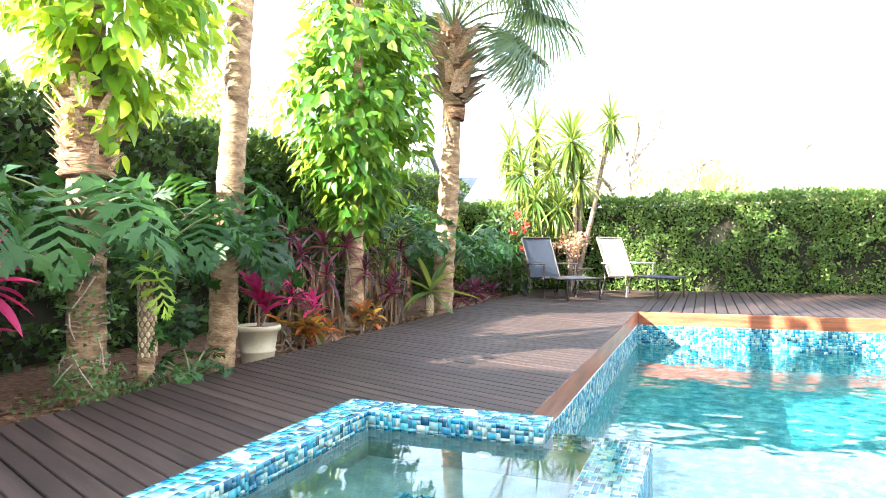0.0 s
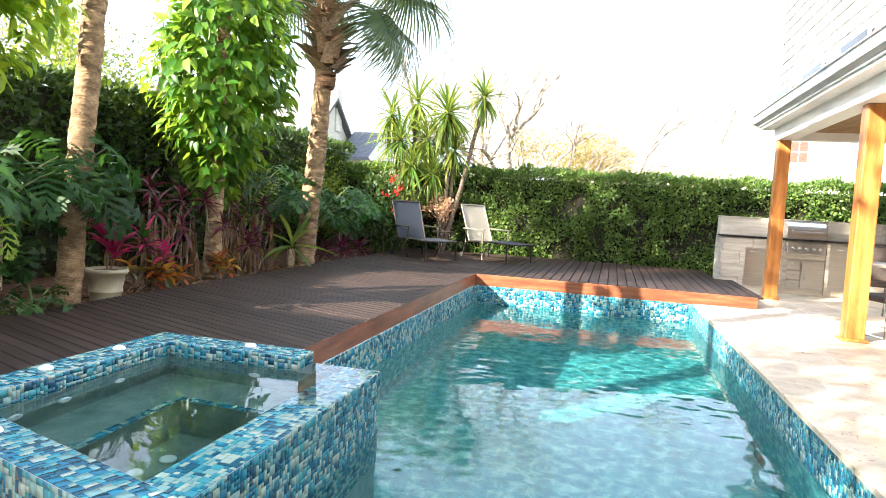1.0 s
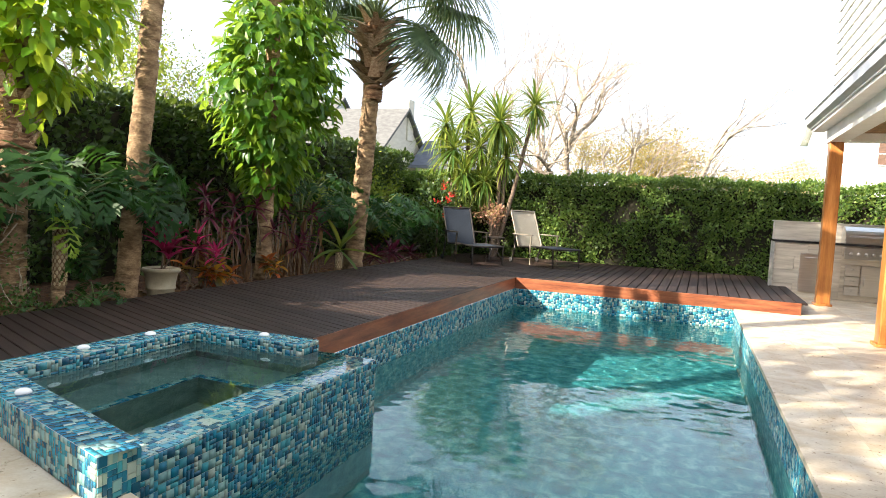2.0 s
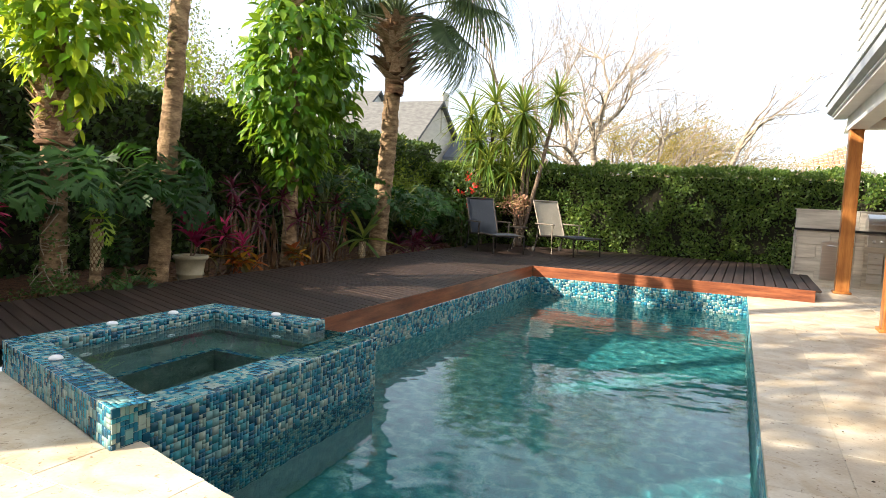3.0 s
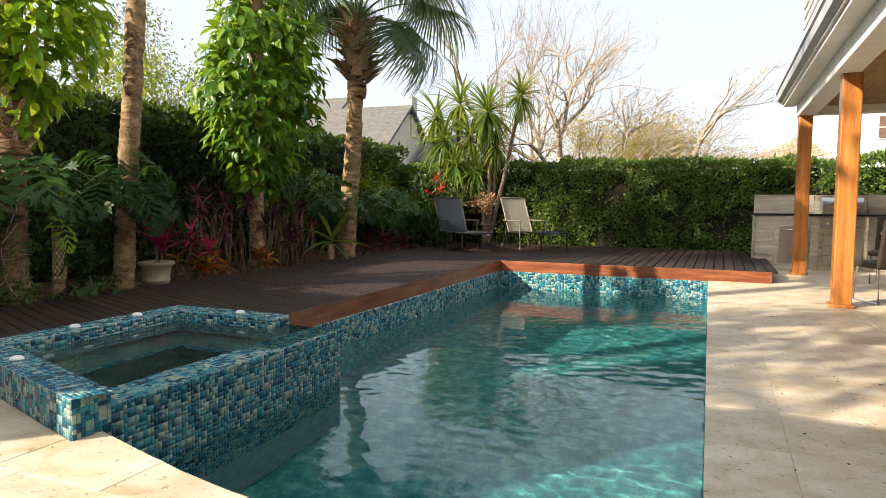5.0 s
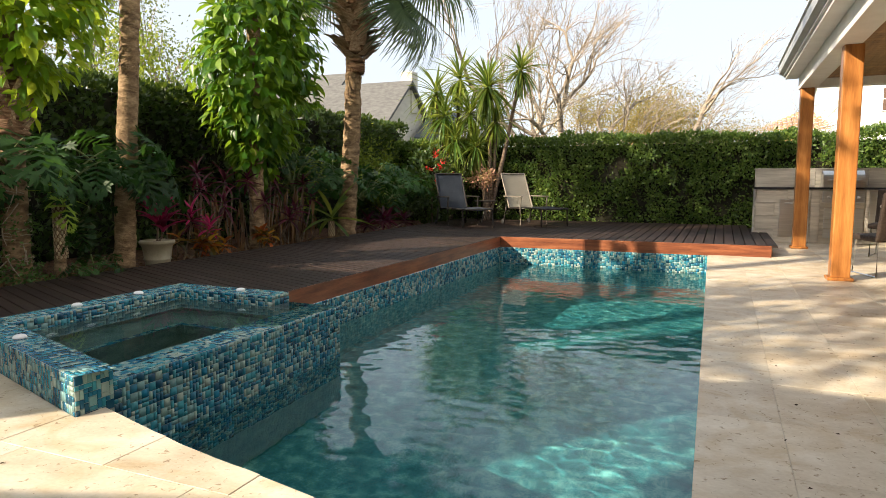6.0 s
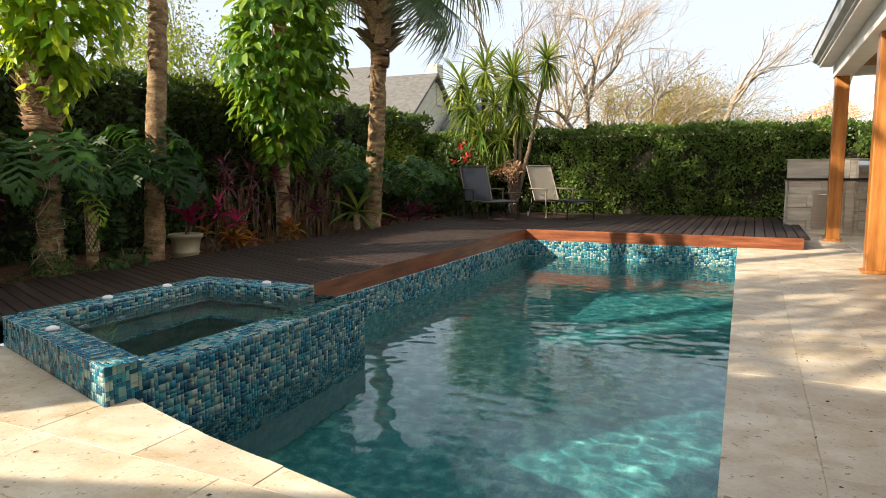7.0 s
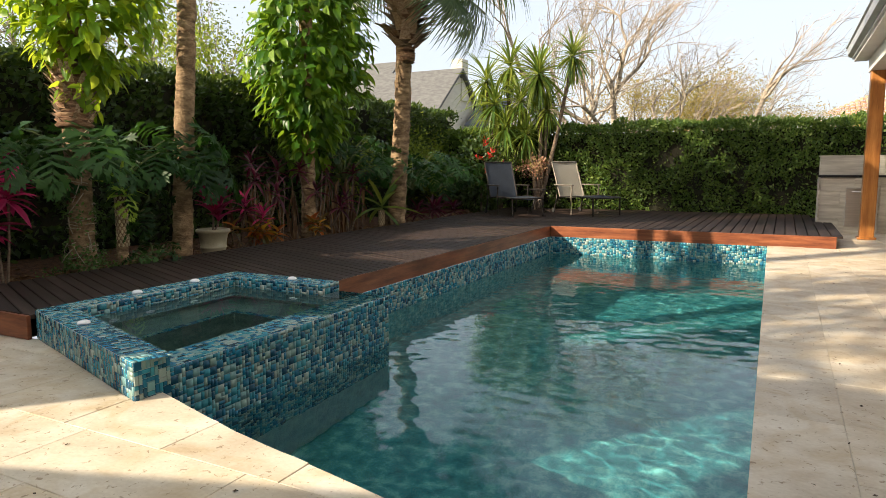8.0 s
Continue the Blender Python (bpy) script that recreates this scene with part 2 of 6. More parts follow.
def stamp(name, tv, tf, places, mat, parent=None, label="", smooth=False):
    """Many copies of one small template, joined: places are (3x3 array, 3-vector)."""
    tv = np.asarray(tv, float)
    n = len(tv)
    R = np.array([p[0] for p in places])
    T = np.array([p[1] for p in places])
    verts = (np.einsum("nij,vj->nvi", R, tv) + T[:, None, :]).reshape(-1, 3)
    me = bpy.data.meshes.new(name)
    loops = np.concatenate([np.array(f) for f in tf])
    sizes = np.array([len(f) for f in tf])
    k = len(places)
    allv = (loops[None, :] + (np.arange(k) * n)[:, None]).reshape(-1)
    tot = np.tile(sizes, k)
    me.vertices.add(len(verts))
    me.vertices.foreach_set("co", verts.reshape(-1))
    me.loops.add(len(allv))
    me.loops.foreach_set("vertex_index", allv.astype(np.int32))
    me.polygons.add(len(tot))
    me.polygons.foreach_set("loop_start", (np.cumsum(tot) - tot).astype(np.int32))
    me.update(calc_edges=True)
    me.validate()
    return finish(name, me, mat, parent, label, smooth)


def each(name, tv, tf, places, mat, parent):
    """The same, but every copy an object of its own on one shared mesh."""
    me = bpy.data.meshes.new(name)
    me.from_pydata([tuple(v) for v in tv], [], tf)
    me.materials.append(mat)
    for R, T in places:
        ob = new(name, me)
        ob.parent = parent
        ob.matrix_basis = Matrix([[*R[i], T[i]] for i in range(3)] + [[0, 0, 0, 1]])


def facing(d, up=(0, 0, 1), scale=1.0):
    """A turn whose first axis is d, third as near up as can be."""
    d = np.asarray(d, float)
    d = d / np.linalg.norm(d)
    s = np.cross(up, d)
    ln = np.linalg.norm(s)
    s = s / ln if ln > 1e-6 else np.array([0, 1.0, 0])
    return np.stack([d, s, np.cross(d, s)], 1) * scale


def tube(bm, pts, radii, sides=8, cap=True):
    rings = []
    for i, p in enumerate(pts):
        p = Vector(p)
        d = Vector(pts[min(i + 1, len(pts) - 1)]) - Vector(pts[max(i - 1, 0)])
        q = d.to_track_quat("Z", "Y")
        rings.append([bm.verts.new(p + q @ Vector((math.cos(2 * math.pi * k / sides) * radii[i], math.sin(2 * math.pi * k / sides) * radii[i], 0))) for k in range(sides)])
    for a, b in zip(rings, rings[1:]):
        for k in range(sides):
            bm.faces.new((a[k], a[(k + 1) % sides], b[(k + 1) % sides], b[k]))
    if cap:
        bm.faces.new(rings[0][::-1])
        bm.faces.new(rings[-1])
    return bm


rng = np.random.default_rng(7)

# ---- the plan ----
DECK, WATER, SPA_TOP, WEIR = 0.163, -0.28, 0.19, 0.108
BED_X, SPA_END = -2.42, -5.9

# ground, one sheet with a hole for the pool
gv = [(-400, -400), (400, -400), (400, 400), (-400, 400), (-1.3, -9.3), (3.6, -9.3), (3.6, 0.3), (-1.3, 0.3)]
ground = raw("ground", [(x, y, -0.06) for x, y in gv], [(0, 1, 5, 4), (1, 2, 6, 5), (2, 3, 7, 6), (3, 0, 4, 7)], M_LAWN)
tagged(ground, "dull green lawn and soil around the yard", "ground", kind="structure")
bed = boxpart("planting_bed", (-5.4, -13.0, -0.1, BED_X - 0.03, 5.4, 0.07), M_SOIL, bevel=0.02)
tagged(bed, "dark brown bark mulch of the planting bed", "mulch bed", kind="structure")

# ---- pool ----
pool = empty("pool", "long pool with teal pebble plaster and mosaic waterline", "pool", kind="structure")
outline = [(0.0, 0.0), (3.17, 0.0), (3.30, -8.83), (2.17, -8.47), (1.3, -8.28), (0.6, -8.07), (0.6, -5.9), (0.0, -5.9)]
n = len(outline)
zb = [-1.6, -1.6, -1.32, -1.32, -1.32, -1.32, -1.36, -1.36]
bv = [(x, y, -0.012) for x, y in outline] + [(x, y, z) for (x, y), z in zip(outline, zb)]
basin = raw("basin", bv, [(i, (i + 1) % n, n + (i + 1) % n, n + i) for i in range(n)] + [tuple(range(n, 2 * n))], M_PLASTER, pool)


def near_y(x):
    pts = [(0.6, -8.07), (1.3, -8.28), (2.17, -8.47), (3.31, -8.84)]
    for (a, b), (c, d) in zip(pts, pts[1:]):
        if x <= c:
            return b + (d - b) * (x - a) / (c - a)
    return -8.84


def ripple(x, y):
    p = Vector((x * 1.0, y * 1.25, 0.3))
    return 0.004 * noise.noise(p * 1.7) + 0.0016 * noise.noise(p * 6.0 + Vector((3, 1, 0))) + 0.0011 * noise.noise(p * 9.5 + Vector((7, 2, 4)))


wv, wf = [], []
for far, cols, rows in ((True, 150, 290), (False, 150, 170)):
    k0 = len(wv)
    for r in range(rows + 1):
        for c in range(cols + 1):
            u, v = c / cols, r / rows
            if far:
                y = SPA_END + (0.0 - SPA_END) * v
                x = u * (3.17 - 0.0145 * y)
            else:
                x = 0.6 + u * (3.255 - 0.6 + 0.045 * (1 - v))
                y = near_y(x) + (SPA_END - near_y(x)) * v
            wv.append((x, y, WATER + ripple(x, y)))
    wf += [(k0 + r * (cols + 1) + c, k0 + r * (cols + 1) + c + 1, k0 + (r + 1) * (cols + 1) + c + 1, k0 + (r + 1) * (cols + 1) + c) for r in range(rows) for c in range(cols)]
water = raw("water", wv, wf, M_WATER, pool, "clear rippled teal pool water", True)
water.cycles.is_caustics_caster = True
basin.cycles.is_caustics_receiver = True

# ---- spa ----
SX0, SX1, SYN, SYC, SYF, WALL, RIM_END = -1.0, 0.61, -8.2, -7.69, -5.92, 0.21, 0.14
spa = empty("spa", "raised spa clad in blue and teal glass mosaic", "spa", kind="structure")


def prism(name, poly, z0, z1, mat, parent, label=""):
    k = len(poly)
    v = [(x, y, z0) for x, y in poly] + [(x, y, z1) for x, y in poly]
    return raw(name, v, [tuple(range(k))[::-1], tuple(range(k, 2 * k))] + [(i, (i + 1) % k, k + (i + 1) % k, k + i) for i in range(k)], mat, parent, label)


near = lambda x: SYC + (SYN - SYC) * (x - SX0) / (SX1 - SX0)
prism("wall", [(SX0, SYC), (SX0 + WALL, near(SX0 + WALL)), (SX0 + WALL, SYF), (SX0, SYF)], -0.9, SPA_TOP, M_GROUT, spa)
prism("wall", [(SX0 + WALL, SYF - WALL), (RIM_END, SYF - WALL), (RIM_END, SYF), (SX0 + WALL, SYF)], -0.9, SPA_TOP, M_GROUT, spa)
prism("wall", [(SX0 + WALL, near(SX0 + WALL)), (SX1, SYN), (SX1, SYN + WALL), (SX0 + WALL, near(SX0 + WALL) + WALL)], -0.9, SPA_TOP, M_GROUT, spa)
prism("weir", [(SX1 - 0.24, SYN + WALL), (SX1, SYN + WALL), (SX1, SYF), (SX1 - 0.24, SYF)], -1.3, WEIR, M_GROUT, spa, "low spillway wall of glass mosaic")
ix0, ix1, iy0, iy1 = SX0 + WALL, SX1 - 0.24, SYN + WALL, SYF - WALL
fx0, fx1, fy0, fy1 = ix0 + 0.4, ix1 - 0.04, iy0 + 0.45, iy1 - 0.42
bm = bmesh.new()
rim = [(ix0 + 0.006, near(ix0) + WALL + 0.006), (ix1 - 0.006, SYN + WALL + 0.006), (ix1 - 0.006, iy1 - 0.006), (ix0 + 0.006, iy1 - 0.006)]
well = [(fx0, fy0), (fx1, fy0), (fx1, fy1), (fx0, fy1)]
ring = [[bm.verts.new((x, y, z)) for x, y in p] for z, p in ((0.06, rim), (-0.36, rim), (-0.36, well), (-0.85, well))]
for a, b in zip(ring, ring[1:]):
    for k in range(4):
        bm.faces.new((a[k], a[(k + 1) % 4], b[(k + 1) % 4], b[k]))
bm.faces.new(ring[3])
part("bench", bm, M_SPA_PLASTER, spa, "submerged plaster bench and footwell")
sw = raw("spa_water", [(ix0, near(ix0) + WALL, WEIR + 0.006), (ix1, SYN + WALL, WEIR + 0.006), (ix1, -6.8, WEIR + 0.006), (SX1 - 0.005, -6.7, WEIR + 0.006), (SX1 - 0.005, SYF - 0.01, WEIR + 0.006), (RIM_END + 0.005, SYF - 0.01, WEIR + 0.006), (RIM_END + 0.005, iy1, WEIR + 0.006), (ix0, iy1, WEIR + 0.006)], [tuple(range(8))], M_WATER_SPA, spa, "still greenish spa water")
sw.visible_shadow = False

# white dome caps on the rim and round jets under water
M_CAP = grained("white_plastic", [(0.75, 0.76, 0.78), (0.85, 0.86, 0.88)], (5, 5, 5), 0.25, bump=0)


def lathe(profile, sides=20, at=(0, 0, 0)):
    bm = bmesh.new()
    rings = [[bm.verts.new((at[0] + r * math.cos(2 * math.pi * k / sides), at[1] + r * math.sin(2 * math.pi * k / sides), at[2] + z)) for k in range(sides)] for r, z in profile]
    for a, b in zip(rings, rings[1:]):
        for k in range(sides):
            bm.faces.new((a[k], a[(k + 1) % sides], b[(k + 1) % sides], b[k]))
    bm.faces.new(rings[0][::-1])
    bm.faces.new(rings[-1])
    return bm


for x, y in ((-0.34, -7.8), (-0.9, -7.0), (-0.9, -6.46), (-0.26, -6.02)):
    c = part("cap", lathe([(0.038, 0), (0.038, 0.007), (0.032, 0.016), (0.018, 0.022), (0.004, 0.024)], 20, (x, y, SPA_TOP + 0.003)), M_CAP, spa, "white domed light cap", True)
for x, y, z in ((ix0 + 0.012, -7.3, -0.12), (ix0 + 0.012, -7.0, -0.12), (ix0 + 0.012, -6.6, -0.12), (-0.15, iy1 - 0.012, -0.12)):
    j = part("jet", lathe([(0.04, 0), (0.04, 0.012), (0.025, 0.018), (0.012, 0.008)], 16), M_CAP, spa, "round white spa jet", True)
    j.matrix_world = pose(x, y, z, 0, 90, 0) if abs(x - ix0) < 0.1 else pose(x, y, z, 90, 0, 0)
for x, y in ((fx0 + 0.15, fy1 - 0.3), (fx1 - 0.25, fy0 + 0.3), (fx0 + 0.1, fy0 + 0.5)):
    part("jet", lathe([(0.045, 0), (0.045, 0.012), (0.03, 0.02), (0.012, 0.01)], 16, (x, y, -0.845)), M_CAP, spa, "round white drain", True)

# ---- deck: boards across, a second field turned at the far end ----
deck = empty("deck", "raised dark brown timber deck with reddish fascia", "deck", kind="structure")
# one near-black sheet below the boards stands in for shade in the gaps
M_UNDER = grained("deck_gap_shade", [(0.012, 0.009, 0.008), (0.025, 0.018, 0.014)], (6, 6, 6), 0.95)
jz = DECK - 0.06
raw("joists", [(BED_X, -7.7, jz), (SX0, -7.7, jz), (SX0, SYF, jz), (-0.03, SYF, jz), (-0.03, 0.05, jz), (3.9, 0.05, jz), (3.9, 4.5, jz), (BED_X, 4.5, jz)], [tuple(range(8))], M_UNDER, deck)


def plank_mesh(lx, ly, lz=0.028, b=0.004):
    bm = box(bmesh.new(), 0, 0, -lz, lx, ly, 0)
    bmesh.ops.bevel(bm, geom=[e for e in bm.edges if all(abs(v.co.z) < 1e-6 for v in e.verts)], offset=b, segments=1, affect="EDGES")
    me = bpy.data.meshes.new("board")
    bm.to_mesh(me)
    bm.free()
    return me


BOARD = 0.14
me_y, me_y2 = plank_mesh(BOARD - 0.012, 4.36), plank_mesh(BOARD - 0.012, 2.5)
for me in (me_y, me_y2):
    me.materials.append(M_DECKY)


def trim_poly(poly, a, b, c):
    """Keep the side where a*x + b*y <= c."""
    out = []
    for p, q in zip(poly, poly[1:] + poly[:1]):
        d, e = a * p[0] + b * p[1] - c, a * q[0] + b * q[1] - c
        if d <= 0:
            out.append(p)
        if d * e < 0:
            f = d / (d - e)
            out.append((p[0] + (q[0] - p[0]) * f, p[1] + (q[1] - p[1]) * f))
    return out


# main field: narrow boards laid on the skew, cut to the deck's outline
SKEW, PITCH, GAP = radians(-22.0), 0.097, 0.009
ca, sa = math.cos(SKEW), math.sin(SKEW)
k = -95
while k < 62:
    off = k * PITCH
    k += 1
    strip = [(-9 * ca - off * sa, -9 * sa + off * ca), (9 * ca - off * sa, 9 * sa + off * ca)]
    wide = PITCH - GAP
    strip += [(x - wide * sa, y + wide * ca) for x, y in reversed(strip)]
    poly = trim_poly(trim_poly(trim_poly(strip, -1, 0, -BED_X), 0, -1, 7.72), 0, 1, 4.4)
    meet = (off + SX0 * sa) / ca  # where the board's edge meets the spa's side
    if meet < SYF:
        poly = trim_poly(poly, 1, 0, SX0 - 0.004)
    else:
        poly = trim_poly(trim_poly(poly, 1, 0, -0.002), 0, -1, -SYF - 0.003)
    if len(poly) < 3:
        continue
    ex, ey = poly[0]
    loc = [((x - ex) * ca + (y - ey) * sa, -(x - ex) * sa + (y - ey) * ca) for x, y in poly]
    cx, cy = sum(p[0] for p in loc) / len(loc), sum(p[1] for p in loc) / len(loc)
    inner = [(x + math.copysign(min(0.004, abs(cx - x)), cx - x), y + math.copysign(0.004, cy - y)) for x, y in loc]
    m = len(loc)
    ob = raw("board", [(x, y, -0.028) for x, y in loc] + [(x, y, -0.004) for x, y in loc] + [(x, y, 0.0) for x, y in inner],
             [(i, (i + 1) % m, m + (i + 1) % m, m + i) for i in range(m)] + [(m + i, m + (i + 1) % m, 2 * m + (i + 1) % m, 2 * m + i) for i in range(m)] + [tuple(range(2 * m, 3 * m))], M_DECK, deck)
    ob.location = (ex, ey, DECK + rng.uniform(-0.0012, 0.0012))
    ob.rotation_euler = (0, 0, SKEW)
x = 0.004
while x < 3.94:
    ob = new("board", me_y if x < 3.7 else me_y2)
    ob.parent = deck
    ob.location = (x, 0.03, DECK + rng.uniform(-0.0015, 0.0015))
    x += BOARD + 0.0005
boxpart("fascia", (-0.028, SYF + 0.002, -0.012, 0.0, 0.0, DECK - 0.004), M_FASCIA, deck, "red-brown fascia plank")
boxpart("fascia", (0.0005, 0.0, -0.012, 3.99, 0.028, DECK - 0.004), M_FASCIA, deck, "red-brown fascia plank")
boxpart("fascia", (3.962, 0.0285, 0.0, 3.99, 2.55, DECK - 0.004), M_FASCIA, deck, "red-brown fascia plank")
boxpart("fascia", (BED_X, -7.75, 0.0, SX0 - 0.004, -7.722, DECK - 0.004), M_FASCIA, deck, "red-brown fascia plank")

# ---- covered patio ----
patio = empty("patio_roof", "white beamed patio roof on square cedar posts", "patio roof", kind="structure")


def patio_post(px, y):
    p = empty("post", "square orange-brown cedar post on a plinth", "post", "posts of the patio", "structure", (px, y, 0))
    s = part("shaft", box(bmesh.new(), -0.095, -0.095, 0.03, 0.095, 0.095, 2.5, 0.012), M_POST, p)
    part("plinth", box(bmesh.new(), -0.125, -0.125, 0, 0.125, 0.125, 0.035, 0.008), M_POST, p)
    return p


for px, y in ((4.47, 1.575), (4.53, -1.995)):
    patio_post(px, y)
boxpart("beam", (4.36, -13.0, 2.5, 4.6, 1.78, 2.72), M_WHITE, patio)
boxpart("beam", (4.601, 1.56, 2.52, 9.0, 1.78, 2.72), M_WHITE, patio)
boxpart("fascia_board", (4.18, -13.0, 2.7, 4.36, 1.95, 2.74), M_WHITE, patio)
boxpart("fascia_board", (4.15, -13.0, 2.74, 4.19, 1.98, 2.93), M_GUTTER, patio)
bm = bmesh.new()
prof = [(4.145, 2.76), (4.09, 2.8), (4.08, 2.9), (4.06, 2.915), (4.06, 2.93), (4.145, 2.93)]
rings = [[bm.verts.new((x, y, z)) for x, z in prof] for y in (-13.0, 2.0)]
for k in range(6):
    bm.faces.new((rings[0][k], rings[0][(k + 1) % 6], rings[1][(k + 1) % 6], rings[1][k]))
bm.faces.new(rings[0][::-1]), bm.faces.new(rings[1])
part("gutter", bm, M_GUTTER, patio, "grey metal rain gutter")
bm = bmesh.new()
y = -13.0
while y < 1.5:
    box(bm, 4.602, y, 2.64, 9.0, y + 0.134, 2.66)
    y += 0.14
ceil = part("ceiling", bm, M_CEIL)
tagged(ceil, "tongue-and-groove cedar boards under the patio roof", "ceiling", kind="structure")
boxpart("roof_deck", (4.19, -13.0, 2.742, 9.0, 1.95, 2.92), M_WHITE, patio)

upper = empty("wall_upper", "white lap-siding upper storey above the patio", "house wall", kind="structure")
boxpart("sheathing", (4.46, -13.0, 2.921, 9.0, 2.05, 6.4), M_WHITE, upper)
z = 2.95
while z < 6.3:
    bm = bmesh.new()
    v = [bm.verts.new(p) for p in ((4.42, -13.0, z), (4.455, -13.0, z + 0.17), (4.455, 2.1, z + 0.17), (4.42, 2.1, z), (4.459, -13.0, z), (4.459, 2.1, z))]
    bm.faces.new((v[0], v[1], v[2], v[3])), bm.faces.new((v[0], v[3], v[5], v[4])), bm.faces.new((v[3], v[2], v[5])), bm.faces.new((v[1], v[0], v[4]))
    part("siding", bm, M_WHITE, upper)
    z += 0.165
M_DARKGLASS = grained("dark_glass", [(0.02, 0.022, 0.026), (0.04, 0.045, 0.05)], (2, 2, 2), 0.08, bump=0)
for y0 in (1.2, -0.4, -2.0, -3.6):
    wdw = boxpart("window", (4.395, y0 - 0.02, 3.02, 4.418, y0 + 0.92, 3.34), M_WHITE, upper, "low white-framed window")
    boxpart("pane", (4.388, y0 + 0.03, 3.07, 4.394, y0 + 0.87, 3.29), M_DARKGLASS, wdw)

# house walls that close the yard; unseen south ones are heightened to cast shade
hw = boxpart("wall_south", (-14.0, -12.9, -0.05, 9.2, -12.6, 1.3), M_STUCCO)
tagged(hw, "unseen plain cream stucco wall added behind the paving", "house wall", kind="structure")
# added out-of-view blocks; their heights and gap shape the sun on pool and paving
for x0, x1, z0, top in ((-1.3, 9.2, 1.301, 4.1), (-2.45, -1.304, 3.45, 4.1), (-5.5, -3.5, 1.301, 5.7), (-6.2, -5.504, 1.301, 4.9), (-10.4, -6.204, 1.301, 5.5), (-14.0, -10.404, 1.301, 7.0)):
    hw = boxpart("wall_south_upper", (x0, -12.9, z0, x1, -12.6, top), M_STUCCO)
    tagged(hw, "unseen cream stucco block added to shade the yard", "house wall", kind="structure")
# added sloped top in the gap, casting the slanted shade edge on the paving
hw = raw("wall_south_lean_to", [(x, y, z) for y in (-12.9, -12.6) for x, z in ((-3.496, 1.302), (-1.304, 1.302), (-1.304, 2.8), (-3.496, 2.1))], [(0, 1, 2, 3), (7, 6, 5, 4), (0, 4, 5, 1), (1, 5, 6, 2), (2, 6, 7, 3), (3, 7, 4, 0)], M_STUCCO)
tagged(hw, "unseen cream stucco wall with a sloping top, added to cast shade", "house wall", kind="structure")
hw = boxpart("wall_east", (8.6, -12.6, -0.05, 8.9, 1.5, 2.62), M_STUCCO)
tagged(hw, "plain cream stucco house wall under the patio roof", "house wall", kind="structure")

# ---- outdoor kitchen ----
KX, KY = 3.86, 2.6
kitchen = empty("outdoor_kitchen", "grey stone-clad outdoor kitchen with black counter and steel doors", "outdoor kitchen", at=(KX, KY, 0))


def kpart(name, d, mat, label="", bevel=0.004, parent=None):
    ob = boxpart(name, d, mat, parent or kitchen, label, bevel)
    return ob


kpart("body", (0.02, 0.03, 0, 4.2, 0.72, 0.92), M_STONE, bevel=0.006)
for r, (z0, z1) in enumerate(((0.0, 0.226), (0.23, 0.456), (0.46, 0.686), (0.69, 0.916))):
    xs = [0.0, 0.3 + 0.2 * (r % 2), 0.86, 1.0] if r < 4 else []
    for a, b in zip(xs, xs[1:]):
        kpart("stone_panel", (a + 0.002, 0.0, z0, b - 0.002, 0.03, z1), M_STONE, bevel=0.003)
    for a, b in ((1.66, 1.72), (2.12, 2.7), (2.7, 3.3), (3.3, 4.2)):
        kpart("stone_panel", (a + 0.002, 0.0, z0, b - 0.002, 0.03, z1), M_STONE, bevel=0.003)
    kpart("stone_panel", (-0.012, 0.0, z0, 0.018, 0.72, z1), M_STONE, bevel=0.003)
kpart("counter", (-0.03, -0.03, 0.921, 4.22, 0.4, 0.955), M_BLACK, "thin black stone counter")
for a, b in ((0.0, 0.95), (0.95, 1.75), (1.75, 2.6), (2.6, 3.4), (3.4, 4.2)):
    kpart("splash_panel", (a + 0.002, 0.4, 0.921, b - 0.002, 0.72, 1.27), M_STONE, "raised stone splashback panel", 0.006)
kpart("cap_rail", (-0.02, 0.38, 1.2705, 4.22, 0.74, 1.285), M_STONE)


def steel_door(x0, x1, z0, z1, handle="bar"):
    d = kpart("door", (x0, -0.022, z0, x1, -0.001, z1), M_STEEL, "brushed steel access door", 0.006)
    bm = bmesh.new()
    if handle == "bar":
        zz = z1 - 0.07
        tube(bm, [(x0 + 0.08, -0.05, zz), (x1 - 0.08, -0.05, zz)], [0.009, 0.009], 8)
        tube(bm, [(x0 + 0.1, -0.02, zz), (x0 + 0.1, -0.05, zz)], [0.006, 0.006], 6)
        tube(bm, [(x1 - 0.1, -0.02, zz), (x1 - 0.1, -0.05, zz)], [0.006, 0.006], 6)
    else:
        xx = x0 + 0.05
        tube(bm, [(xx, -0.05, (z0 + z1) / 2 - 0.08), (xx, -0.05, (z0 + z1) / 2 + 0.08)], [0.008, 0.008], 8)
        tube(bm, [(xx, -0.02, (z0 + z1) / 2 - 0.07), (xx, -0.05, (z0 + z1) / 2 - 0.07)], [0.006, 0.006], 6)
        tube(bm, [(xx, -0.02, (z0 + z1) / 2 + 0.07), (xx, -0.05, (z0 + z1) / 2 + 0.07)], [0.006, 0.006], 6)
    part("handle", bm, M_STEEL, d, "steel bar handle", True)


